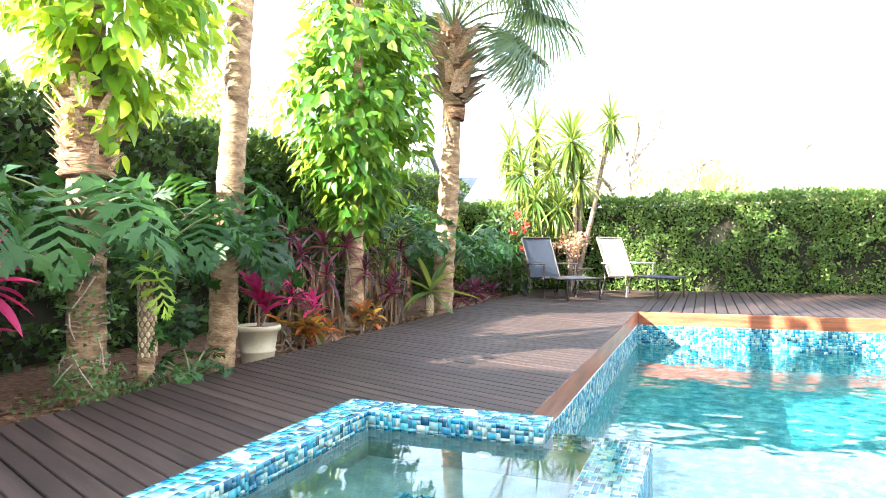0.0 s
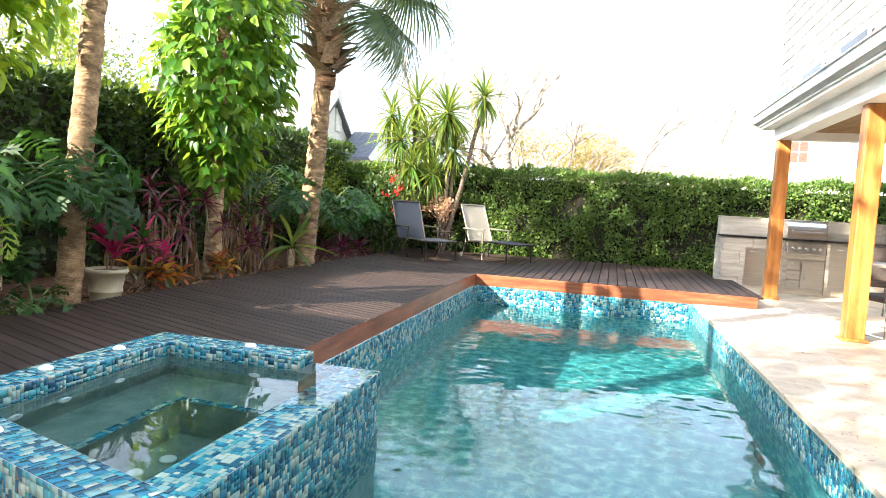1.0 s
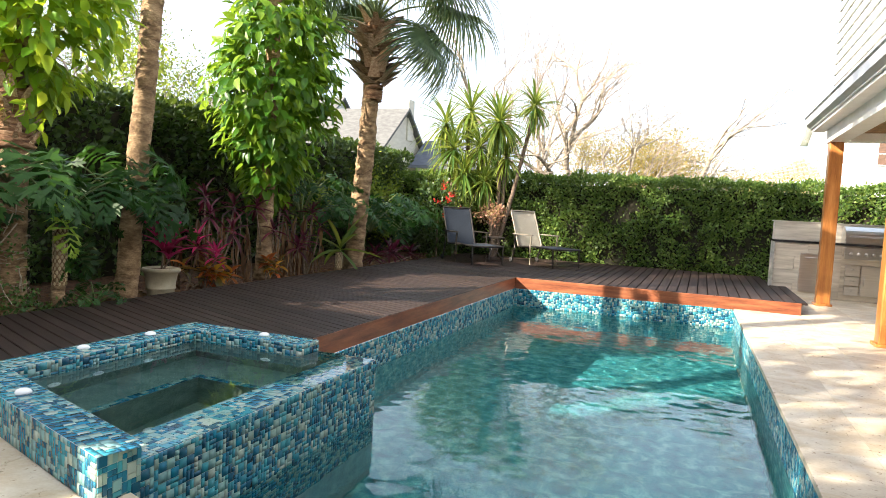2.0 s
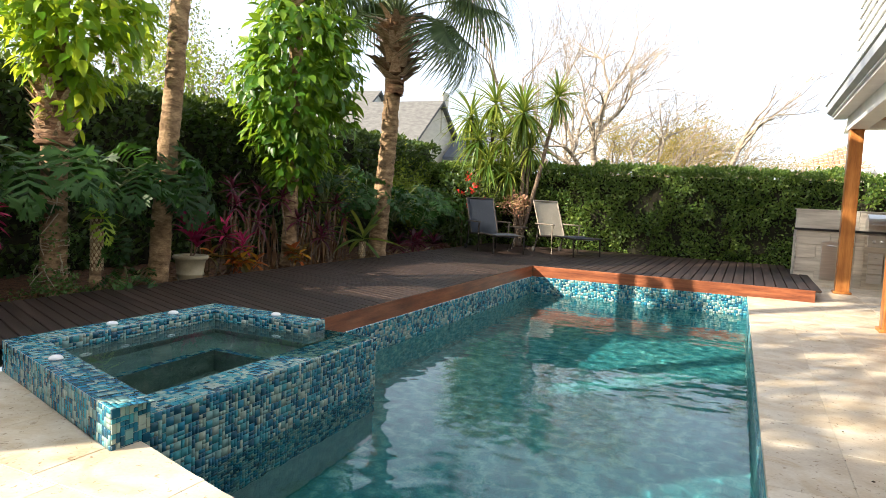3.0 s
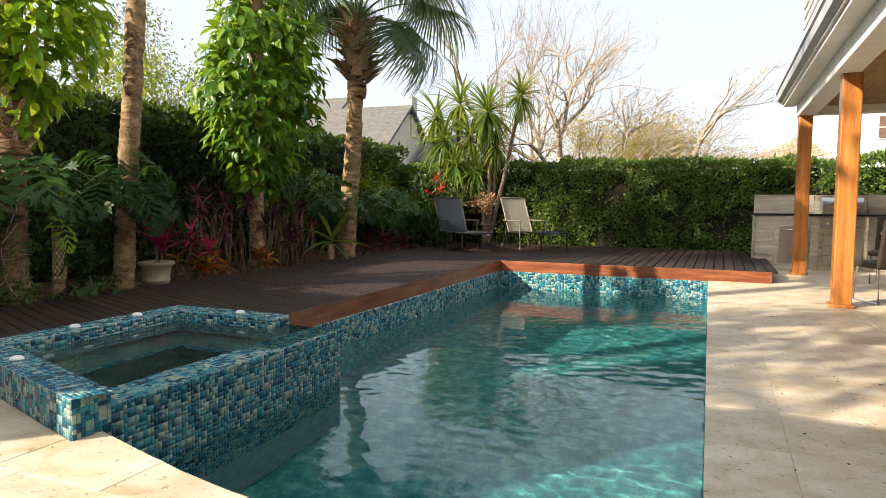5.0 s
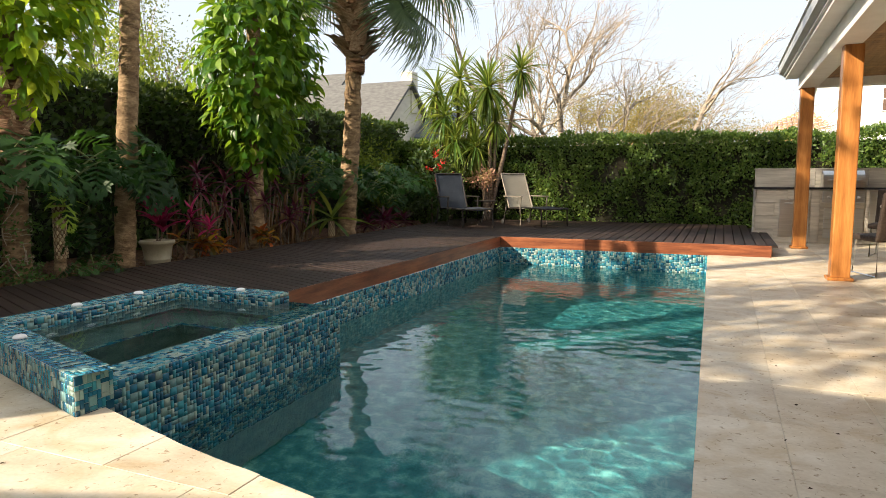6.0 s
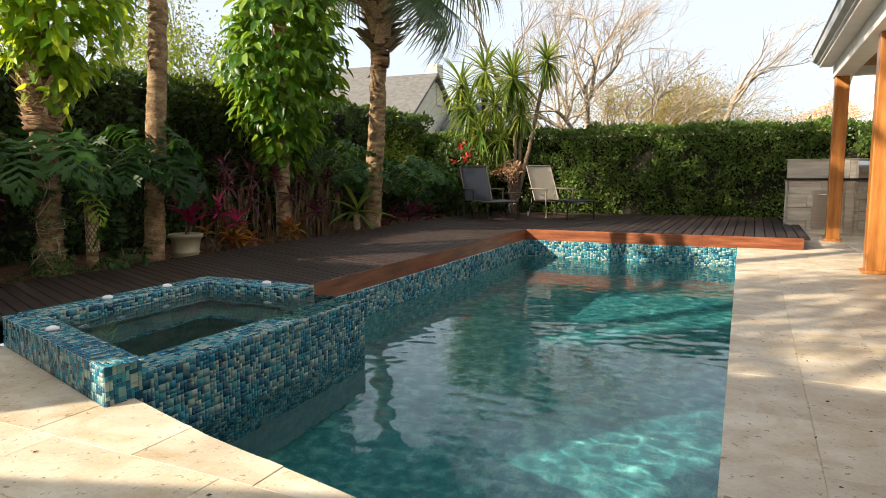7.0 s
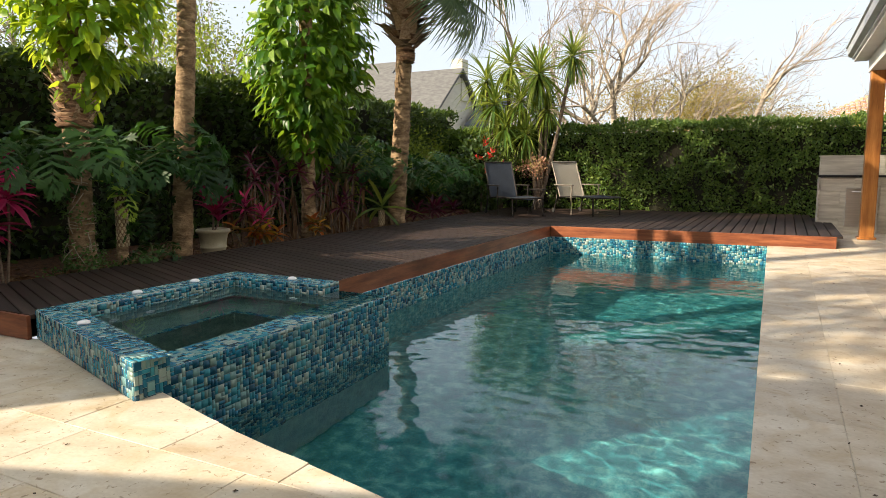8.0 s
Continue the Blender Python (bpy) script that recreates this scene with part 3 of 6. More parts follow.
steel_door(0.38, 0.84, 0.1, 0.75)
steel_door(1.06, 1.27, 0.42, 0.6)
steel_door(1.06, 1.27, 0.26, 0.41)
steel_door(1.06, 1.27, 0.1, 0.25)
steel_door(1.29, 1.64, 0.1, 0.6, "side")
steel_door(1.72, 2.11, 0.1, 0.88)
grill = empty("gas_grill", "stainless built-in gas grill with a domed hood", "grill", at=(KX + 1.03, KY, 0))
part("control_panel", box(bmesh.new(), 0, -0.05, 0.7, 0.61, 0.03, 0.9, 0.01), M_STEEL, grill)
part("firebox", box(bmesh.new(), 0, -0.02, 0.956, 0.61, 0.36, 1.0, 0.006), M_STEEL, grill)
bm = bmesh.new()
arc = [(0.0 + 0.36 * (1 - math.cos(a)) * 0.5, 1.0 + 0.24 * math.sin(a)) for a in [math.pi * k / 12 for k in range(13)]]
rings = [[bm.verts.new((x, y, z)) for y, z in arc] for x in (0.0, 0.61)]
for k in range(12):
    bm.faces.new((rings[0][k], rings[1][k], rings[1][k + 1], rings[0][k + 1]))
bm.faces.new(rings[0]), bm.faces.new(rings[1][::-1])
hood = part("hood", bm, M_STEEL, grill, "domed brushed steel hood")
part("handle", tube(bmesh.new(), [(0.06, -0.03, 1.08), (0.55, -0.03, 1.08)], [0.011, 0.011], 8), M_STEEL, hood, "long steel bar handle")
for k in range(5):
    b = tube(bmesh.new(), [(0.09 + 0.108 * k, -0.05, 0.79), (0.09 + 0.108 * k, -0.085, 0.79)], [0.028, 0.022], 14)
    part("knob", b, M_STEEL, grill, "round steel burner knob", True)

# ---- patio dining set at the edge of view ----
M_WICKER = grained("dark_wicker", [(0.02, 0.013, 0.01), (0.05, 0.033, 0.024)], (40, 40, 40), 0.6, bump=0.6, detail=300)
M_CHROME = grained("chrome", [(0.6, 0.6, 0.6), (0.7, 0.7, 0.7)], (4, 4, 4), 0.12, metal=1.0, bump=0)
M_TABLETOP = grained("stone_top", [(0.2, 0.17, 0.14), (0.33, 0.29, 0.24)], (6, 6, 6), 0.35)


def wicker_chair(x, y, rz):
    c = empty("patio_chair", "dark woven wicker chair with chrome sled legs", "chair", "chairs round the patio table")
    part("seat", box(bmesh.new(), -0.26, -0.26, 0.4, 0.26, 0.26, 0.47, 0.02), M_WICKER, c)
    bm = box(bmesh.new(), -0.26, 0.22, 0.42, 0.26, 0.28, 0.95, 0.02)
    for v in bm.verts:
        v.co.y += max(0, v.co.z - 0.45) * 0.2
    part("backrest", bm, M_WICKER, c)
    for s in (-1, 1):
        part("leg", tube(bmesh.new(), [(s * 0.22, 0.22, 0.4), (s * 0.22, 0.24, 0.013), (s * 0.22, -0.24, 0.013), (s * 0.22, -0.2, 0.4)], [0.012] * 4, 8), M_CHROME, c, "chrome tube leg")
    c.matrix_world = pose(x, y, 0, 0, 0, rz)


wicker_chair(5.05, -1.45, 200)
wicker_chair(5.55, 0.75, -20)
table = empty("patio_table", "round stone-topped patio table on a pedestal", "table", at=(5.75, -0.55, 0))
part("tabletop", lathe([(0.56, 0.73), (0.6, 0.74), (0.6, 0.765), (0.57, 0.775)], 32), M_TABLETOP, table)
part("pedestal", lathe([(0.3, 0.0), (0.3, 0.03), (0.06, 0.08), (0.05, 0.5), (0.12, 0.73)], 20), M_WICKER, table, "", True)

# ---- sun loungers ----
M_FRAME = grained("bronze_frame", [(0.03, 0.026, 0.024), (0.06, 0.052, 0.046)], (12, 12, 12), 0.4, metal=0.6, bump=0.05)
M_FRAME_L = grained("tan_frame", [(0.16, 0.14, 0.11), (0.24, 0.21, 0.17)], (12, 12, 12), 0.4, metal=0.2, bump=0.05)
M_SLING_D = grained("blue_grey_sling", [(0.04, 0.05, 0.07), (0.065, 0.08, 0.105)], (60, 60, 60), 0.75, detail=400, bump=0.2)
M_SLING_L = grained("cream_sling", [(0.5, 0.45, 0.36), (0.62, 0.57, 0.47)], (60, 60, 60), 0.75, detail=400, bump=0.2)


def sling(bm, pts, w, sag=0.02):
    rows = []
    for y, z in pts:
        rows.append([bm.verts.new((x, y, z - sag * (1 - (x / (w / 2)) ** 2))) for x in np.linspace(-w / 2, w / 2, 7)])
    for a, b in zip(rows, rows[1:]):
        for k in range(6):
            bm.faces.new((a[k], a[k + 1], b[k + 1], b[k]))
    bmesh.ops.solidify(bm, geom=bm.faces[:], thickness=0.006)
    return bm


M_RUBBER = grained("black_rubber", [(0.012, 0.012, 0.012), (0.03, 0.03, 0.03)], (20, 20, 20), 0.7, bump=0.1)


def wheel_bm(x, y, r=0.05):
    """Small lounger wheel, turning about the x axis."""
    bm = bmesh.new()
    return tube(bm, [(x - 0.016, y, r), (x - 0.011, y, r), (x + 0.011, y, r), (x + 0.016, y, r)], [r * 0.85, r, r, r * 0.85], 16)


def lounger(x, y, rz, fabric, back_frame, label):
    """Faces -y of its own; origin on the floor under the seat's back."""
    c = empty("sun_lounger", label, "lounger", "loungers on the deck")
    w = 0.6
    back = [(0.02, 0.33), (0.12, 0.55), (0.22, 0.78), (0.34, 1.04)]
    part("seat", sling(bmesh.new(), [(0.0, 0.34), (-0.25, 0.355), (-0.5, 0.37), (-0.8, 0.365), (-1.12, 0.345)], w), M_SLING_D, c)
    part("backrest", sling(bmesh.new(), back, w), fabric, c)
    for s in (-1, 1):
        part("side_rail", tube(bmesh.new(), [(s * w / 2, 0.05, 0.33), (s * w / 2, -0.5, 0.36), (s * w / 2, -1.14, 0.35)], [0.016] * 3, 8), M_FRAME, c)
        part("back_rail", tube(bmesh.new(), [(s * w / 2, yy, zz) for yy, zz in back], [0.015] * 4, 8), back_frame, c)
        part("leg", tube(bmesh.new(), [(s * (w / 2 + 0.02), -1.08, 0.34), (s * (w / 2 + 0.02), -1.1, 0.0)], [0.017, 0.017], 8), M_FRAME, c)
        part("leg", tube(bmesh.new(), [(s * (w / 2 + 0.03), -0.42, 0.56), (s * (w / 2 + 0.03), -0.4, 0.35), (s * (w / 2 + 0.03), -0.42, 0.0)], [0.016] * 3, 8), back_frame, c)
        part("leg", tube(bmesh.new(), [(s * (w / 2 + 0.03), 0.12, 0.56), (s * (w / 2 + 0.03), 0.1, 0.3), (s * (w / 2 + 0.03), 0.2, 0.0)], [0.016] * 3, 8), M_FRAME, c)
        arm = s * (w / 2 + 0.035)
        part("armrest", box(bmesh.new(), arm - 0.026, -0.46, 0.565, arm + 0.026, 0.17, 0.59, 0.009), back_frame, c)
        part("wheel", wheel_bm(arm, 0.2), M_RUBBER, c)
    part("top_rail", tube(bmesh.new(), [(-w / 2, 0.34, 1.04), (w / 2, 0.34, 1.04)], [0.016] * 2, 8), back_frame, c)
    part("foot_rail", tube(bmesh.new(), [(-w / 2, -1.14, 0.35), (w / 2, -1.14, 0.35)], [0.016] * 2, 8), M_FRAME, c)
    c.matrix_world = pose(x, y, DECK, 0, 0, rz)


lounger(-1.78, 2.4, 46, M_SLING_D, M_FRAME, "reclining sun lounger with dark blue-grey sling on the deck")
lounger(-0.55, 3.12, 52, M_SLING_L, M_FRAME_L, "reclining sun lounger with cream sling back on the deck")
st = empty("side_table", "small round dark metal side table between loungers", "side table", at=(-1.3, 2.95, DECK))
part("tabletop", lathe([(0.22, 0.46), (0.24, 0.465), (0.24, 0.48), (0.22, 0.485)], 24), M_FRAME, st)
for k in range(3):
    a = 2.1 * k + 0.4
    part("leg", tube(bmesh.new(), [(0.16 * math.cos(a), 0.16 * math.sin(a), 0.46), (0.06 * math.cos(a), 0.06 * math.sin(a), 0.25), (0.2 * math.cos(a), 0.2 * math.sin(a), 0.0)], [0.011] * 3, 6), M_FRAME, st)

# ---- plants ----
SMALL_V = [(0, 0, 0), (0.5, 0.27, 0.07), (1, 0, 0), (0.5, -0.27, 0.07)]
SMALL_F = [(0, 1, 2), (0, 2, 3)]
HEART_V = [(0, 0, 0), (0.05, 0.18, 0.05), (0.35, 0.26, 0.07), (0.7, 0.16, 0.03), (1, 0, -0.1), (0.7, -0.16, 0.03), (0.35, -0.26, 0.07), (0.05, -0.18, 0.05), (0.35, 0, -0.01), (0.7, 0, -0.03)]
HEART_F = [(0, 1, 2, 8), (8, 2, 3, 9), (9, 3, 4), (9, 4, 5), (8, 9, 5, 6), (0, 8, 6, 7)]


def unit(v):
    v = np.asarray(v, float)
    return v / np.linalg.norm(v)


def hedge(name, x0, y0, x1, y1, h, density, mat, size, label, faces, parent_kind=""):
    """A clipped hedge: near-black core as the shade within, leaves all over the sides that can be seen, with bulges,
    gaps and stray shoots.
    """
    hd = empty(name, label, "hedge")
    # solid near-black box, its colour standing in for shade between the leaves
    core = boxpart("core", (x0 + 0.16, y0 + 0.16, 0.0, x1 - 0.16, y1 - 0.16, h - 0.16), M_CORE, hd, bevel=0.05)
    places = []
    for axis, out in faces:
        if axis == "z":
            area = (x1 - x0) * (y1 - y0)
        else:
            area = (x1 - x0) * h if axis == "y" else (y1 - y0) * h
        for _ in range(int(area * density)):
            p = np.array([rng.uniform(x0, x1), rng.uniform(y0, y1), h * rng.uniform(0.02, 1) ** 0.9])
            if axis == "z":
                p[2] = h
            elif axis == "y":
                p[1] = y1 if out > 0 else y0
            else:
                p[0] = x1 if out > 0 else x0
            o = np.zeros(3)
            o["xyz".index(axis)] = out
            lump = noise.noise(Vector(p * 1.4)) * 0.14 + noise.noise(Vector(p * 4.5)) * 0.08
            gap = noise.noise(Vector(p * 2.6 + 11))
            if gap < -0.28 and rng.random() < 0.75:
                continue
            p = p + o * (lump - 0.02 + min(0.0, gap * 0.2) + rng.normal(0, 0.035))
            d = unit(o * rng.uniform(0.2, 1) + rng.normal(0, 0.55, 3) + np.array([0, 0, 0.25]))
            places.append((facing(d, unit(o + rng.normal(0, 0.5, 3)), size * rng.uniform(0.7, 1.4)), p))
    stamp("foliage", SMALL_V, SMALL_F, places, mat, hd)
    return hd


hedge("hedge", -4.35, 4.45, 8.8, 5.3, 2.0, 1750, M_HEDGE, 0.07, "clipped dense green hedge behind the deck", (("y", -1), ("z", 1)))
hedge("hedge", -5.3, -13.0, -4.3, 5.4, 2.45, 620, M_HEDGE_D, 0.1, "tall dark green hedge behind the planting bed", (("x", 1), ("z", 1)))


def bumpy_trunk(pts, r, sides=14, rings=40, ridge=0.03, seed=0, flare=0.1):
    """A palm stem: rings of uneven scars along a bent line."""
    bm = bmesh.new()
    pts = [Vector(p) for p in pts]
    out, rad = [], []
    for i in range(rings + 1):
        f = i / rings * (len(pts) - 1)
        k = min(int(f), len(pts) - 2)
        out.append(pts[k].lerp(pts[k + 1], f - k))
        base = r[0] + (r[1] - r[0]) * i / rings
        base *= 1 + flare * max(0, 1 - i / (rings * 0.08)) ** 2
        rad.append(base * (1 + (ridge if i % 2 else -ridge * 0.4)))
    tube(bm, out, rad, sides)
    for v in bm.verts:
        v.co += Vector(noise.noise_vector(v.co * 7 + Vector((seed, 0, 0)))) * r[0] * 0.16
    return bm


def boots(base, r, z0, z1, count, seed, length=0.26, rise=(0.25, 0.85)):
    """Old leaf bases that stand off the stem like shingles."""
    g = np.random.default_rng(seed)
    tv = [(0, -0.28, 0), (0, 0.28, 0), (0.55, -0.16, 0.12), (0.55, 0.16, 0.12), (1, -0.1, 0.28), (1, 0.1, 0.28), (0.5, 0, 0.0), (0.0, 0, -0.14)]
    tf = [(0, 2, 3, 1), (2, 4, 5, 3), (0, 7, 6, 2), (7, 1, 3, 6), (2, 6, 4), (6, 3, 5), (6, 5, 4)]
    pl = []
    for k in range(count):
        a = k * 2.4 + g.normal(0, 0.2)
        f = k / count
        z = z0 + (z1 - z0) * f
        o = np.array([math.cos(a), math.sin(a), 0])
        d = unit(o * g.uniform(0.6, 1.0) + np.array([0, 0, g.uniform(*rise)]))
        pl.append((facing(d, o + np.array([0, 0, 0.3]), length * g.uniform(0.75, 1.15)), np.array(base) + np.array([0, 0, z]) + o * r * (0.85 + 0.2 * f)))
    return tv, tf, pl


M_BOOT = grained("leaf_base", [(0.2, 0.12, 0.07), (0.38, 0.26, 0.17), (0.56, 0.44, 0.32)], (9, 9, 9), 0.9, bump=0.5, per="object", spread=0.35)
M_FIBRE = grained("palm_fibre", [(0.09, 0.045, 0.025), (0.2, 0.11, 0.06), (0.34, 0.22, 0.13)], (6, 6, 30), 0.95, bump=0.9, detail=120, bump_size=0.03)


def vine_crown(c, radii, count, size, seed, skip=0.0):
    g = np.random.default_rng(seed)
    pl = []
    while len(pl) < count:
        d = unit(g.normal(0, 1, 3))
        r = g.uniform(0.5, 1.04)
        lump = 1 + 0.28 * noise.noise(Vector(d * 2.1 + seed)) + 0.14 * noise.noise(Vector(d * 5 + seed))
        p = d * r * lump
        taper = 1 - 0.5 * max(0, -p[2]) ** 1.3 - 0.1 * max(0, p[2])
        p = np.array(c) + np.array([p[0] * radii[0] * taper, p[1] * radii[1] * taper, p[2] * radii[2]])
        out = unit(np.array([d[0], d[1], 0.15 * d[2]]) + 1e-6)
        if noise.noise(Vector(p * 2.2 + seed)) < -0.2:
            continue
        dirn = unit(out * g.uniform(0.2, 0.8) + np.array([0, 0, -g.uniform(0.25, 0.95)]) + g.normal(0, 0.33, 3))
        pl.append((facing(dirn, unit(out + np.array([0, 0, 0.6]) + g.normal(0, 0.32, 3)), size * g.uniform(0.6, 1.25)), p))
    return pl


def vine_palm(base, h, r, crown, radii, count, size, seed, label, boot, leaf=None):
    t = empty("vine_clad_tree", label, "tree")
    x, y, z = base
    part("trunk", bumpy_trunk([base, (x + 0.03, y, z + h * 0.5), (x + 0.02, y + 0.04, z + h)], (r, r * 0.85), seed=seed, rings=int(h * 16)), M_BARK, t, "", True)
    if boot:
        tv, tf, pl = boots((x + 0.02, y, 0), r * 1.15, boot[0], boot[1], 72, seed, 0.15, (0.9, 2.8))
        each("leaf_base", tv, tf, pl, M_BOOT, t)
        part("fibre_sleeve", bumpy_trunk([(x + 0.02, y, boot[0]), (x + 0.02, y, boot[1])], (r * 1.25, r * 1.2), seed=seed + 4, flare=0, rings=22, ridge=0.12), M_FIBRE, t, "", True)
    stamp("crown", HEART_V, HEART_F, vine_crown(crown, radii, count, size, seed), leaf or M_VINE, t, "large glossy heart-shaped vine leaves", True)
    return t


vine_palm((-2.82, -6.12, 0.05), 4.2, 0.12, (-2.7, -6.0, 2.9), (0.66, 0.72, 1.2), 2300, 0.15, 3, "palm stump overgrown with a big-leaved vine", (1.5, 2.05), M_VINE_Y)
vine_palm((-2.95, -2.45, 0.05), 4.3, 0.11, (-2.95, -2.3, 2.75), (0.86, 1.0, 1.64), 3000, 0.19, 8, "slim trunk thickly covered in bright vine leaves", None)
# two added trees out of view, crowns placed to dapple the sun
vine_palm((-4.4, -10.6, 0.05), 9.3, 0.15, (-4.4, -10.6, 8.4), (1.6, 1.6, 1.2), 800, 0.25, 13, "palm stump overgrown with a big-leaved vine", None)
vine_palm((-5.6, -14.6, -0.06), 8.0, 0.14, (-4.9, -14.6, 6.9), (1.9, 1.6, 1.3), 850, 0.25, 15, "palm stump overgrown with a big-leaved vine", None)


def fan_leaf(seed, n=58, length=0.95):
    """A costapalmate fan: the blade's ribs fan out from an arching midrib and droop at their tips."""
    g = np.random.default_rng(seed)
    V, F = [], []
    for k in range(n):
        f = k / (n - 1)
        a = (f - 0.5) * 2 * 2.25
        root = np.array([0.28 * (1 - abs(f - 0.5) * 2) ** 1.2, 0, 0.0])
        root[2] = -0.18 * root[0]
        ln = length * (0.78 + 0.22 * math.cos(a)) * g.uniform(0.9, 1.08)
        d = np.array([math.cos(a), math.sin(a), 0.16 * math.cos(2 * a)])
        side = np.array([-math.sin(a), math.cos(a), 0])
        i0 = len(V)
        droop = g.uniform(0.8, 1.6)
        for j in range(6):
            s = j / 5
            w = 0.0135 * (0.5 + 1.5 * s) * (1 - s ** 2.6) + 0.0012
            p = root + d * ln * s * (1 - 0.12 * s * s) + np.array([0, 0, -droop * ln * max(0, s - 0.3) ** 1.8])
            V += [tuple(p + side * w + np.array([0, 0, 0.4 * w])), tuple(p - side * w + np.array([0, 0, 0.4 * w]))]
        for j in range(5):
            a0 = i0 + 2 * j
            F.append((a0, a0 + 2, a0 + 3, a0 + 1))
    return V, F


M_FAN = leafy("fan_frond", [(0.04, 0.075, 0.035), (0.06, 0.1, 0.045), (0.09, 0.13, 0.06)], 0.4, 0.25, (0.25, 0.35, 0.08))
M_STALK = grained("leaf_stalk", [(0.07, 0.1, 0.03), (0.14, 0.17, 0.06)], (9, 9, 2), 0.5, bump=0.1)
M_DRY = leafy("dry_frond", [(0.16, 0.11, 0.06), (0.25, 0.18, 0.1)], 0.8, 0.15, (0.3, 0.2, 0.08))
FANS = [fan_leaf(s) for s in (1, 2, 3)]


def frond_part(tree, top, az, el, stalk, scale, k, mat, name="frond"):
    """One stalk that arches out, with its fan at the end."""
    o = np.array([math.cos(az), math.sin(az), 0])
    pts = []
    p = np.array(top, float)
    e = el
    for i in range(7):
        pts.append(tuple(p))
        p = p + (o * math.cos(e) + np.array([0, 0, math.sin(e)])) * stalk / 6
        e -= (0.32 + 0.1 * (el < 0.4)) / 6 * 2.4
    d = o * math.cos(e) + np.array([0, 0, math.sin(e)])
    fr = part(name, tube(bmesh.new(), pts, [0.022, 0.019, 0.017, 0.015, 0.013, 0.011, 0.009], 6), M_STALK, tree, "", True)
    V, F = FANS[k % 3]
    blade = stamp("blade", V, F, [(facing(d, (0, 0, 1), scale), np.array(pts[-1]))], mat, fr)
    return fr


def fan_palm(base, top, r, fronds, label, boot, seed):
    t = empty("palm_tree", label, "palm tree")
    b, tp = Vector(base), Vector(top)
    mid = b.lerp(tp, 0.5) + Vector((0.02, 0.03, 0))
    part("trunk", bumpy_trunk([b, mid, tp], r, seed=seed, rings=int((tp.z - b.z) * 22), ridge=0.035), M_BARK, t, "", True)
    if boot:
        tv, tf, pl = boots((tp.x, tp.y, 0), r[1] * 1.5, boot, tp.z + 0.05, 84, seed, 0.36, (0.35, 1.1))
        each("leaf_base", tv, tf, pl, M_BOOT, t)
        part("fibre_sleeve", bumpy_trunk([(tp.x, tp.y, boot - 0.25), (tp.x, tp.y, boot), (tp.x, tp.y, tp.z + 0.1)], (r[1] * 1.1, r[1] * 1.35), seed=seed + 4, flare=0, rings=26, ridge=0.1), M_FIBRE, t, "", True)
    g = np.random.default_rng(seed)
    for k, (az, el, stalk, sc) in enumerate(fronds):
        frond_part(t, (tp.x, tp.y, tp.z + 0.1 * g.random()), radians(az), radians(el), stalk, sc, k, M_DRY if el < -55 else M_FAN)
    return t


fan_palm((-2.68, -0.42, 0.05), (-2.47, -0.36, 4.05), (0.155, 0.125),
         [(12, 48, 1.15, 1.05), (40, 38, 1.25, 1.1), (-14, 58, 1.2, 1.1), (26, 22, 1.0, 1.0), (125, 50, 1.2, 1.1), (140, 42, 1.2, 1.1),
          (170, 56, 1.2, 1.1), (205, 44, 1.1, 1.1), (240, 55, 1.2, 1.1), (268, 40, 1.1, 1.0), (292, 60, 1.2, 1.1), (320, 70, 1.2, 1.1), (348, 74, 1.2, 1.1), (50, 72, 1.3, 1.1),
          (120, 74, 1.3, 1.1), (215, 76, 1.3, 1.1), (0, 84, 1.2, 1.1), (225, 18, 0.9, 0.9), (18, 8, 0.95, 0.95), (-8, 14, 0.95, 0.95)],
         "cabbage palm with split leaf bases and fan fronds", 3.1, 21)
fan_palm((-2.71, -5.02, 0.05), (-2.5, -4.75, 6.2), (0.11, 0.09),
         [(az, el, 1.25, 1.4) for az, el in ((0, 35), (45, 15), (80, 40), (130, 20), (170, 45), (215, 15), (260, 35), (300, 55), (330, 10), (100, 70), (200, 70), (20, -5), (290, -8))],
         "tall slender palm with a ringed tan trunk", 5.7, 33)


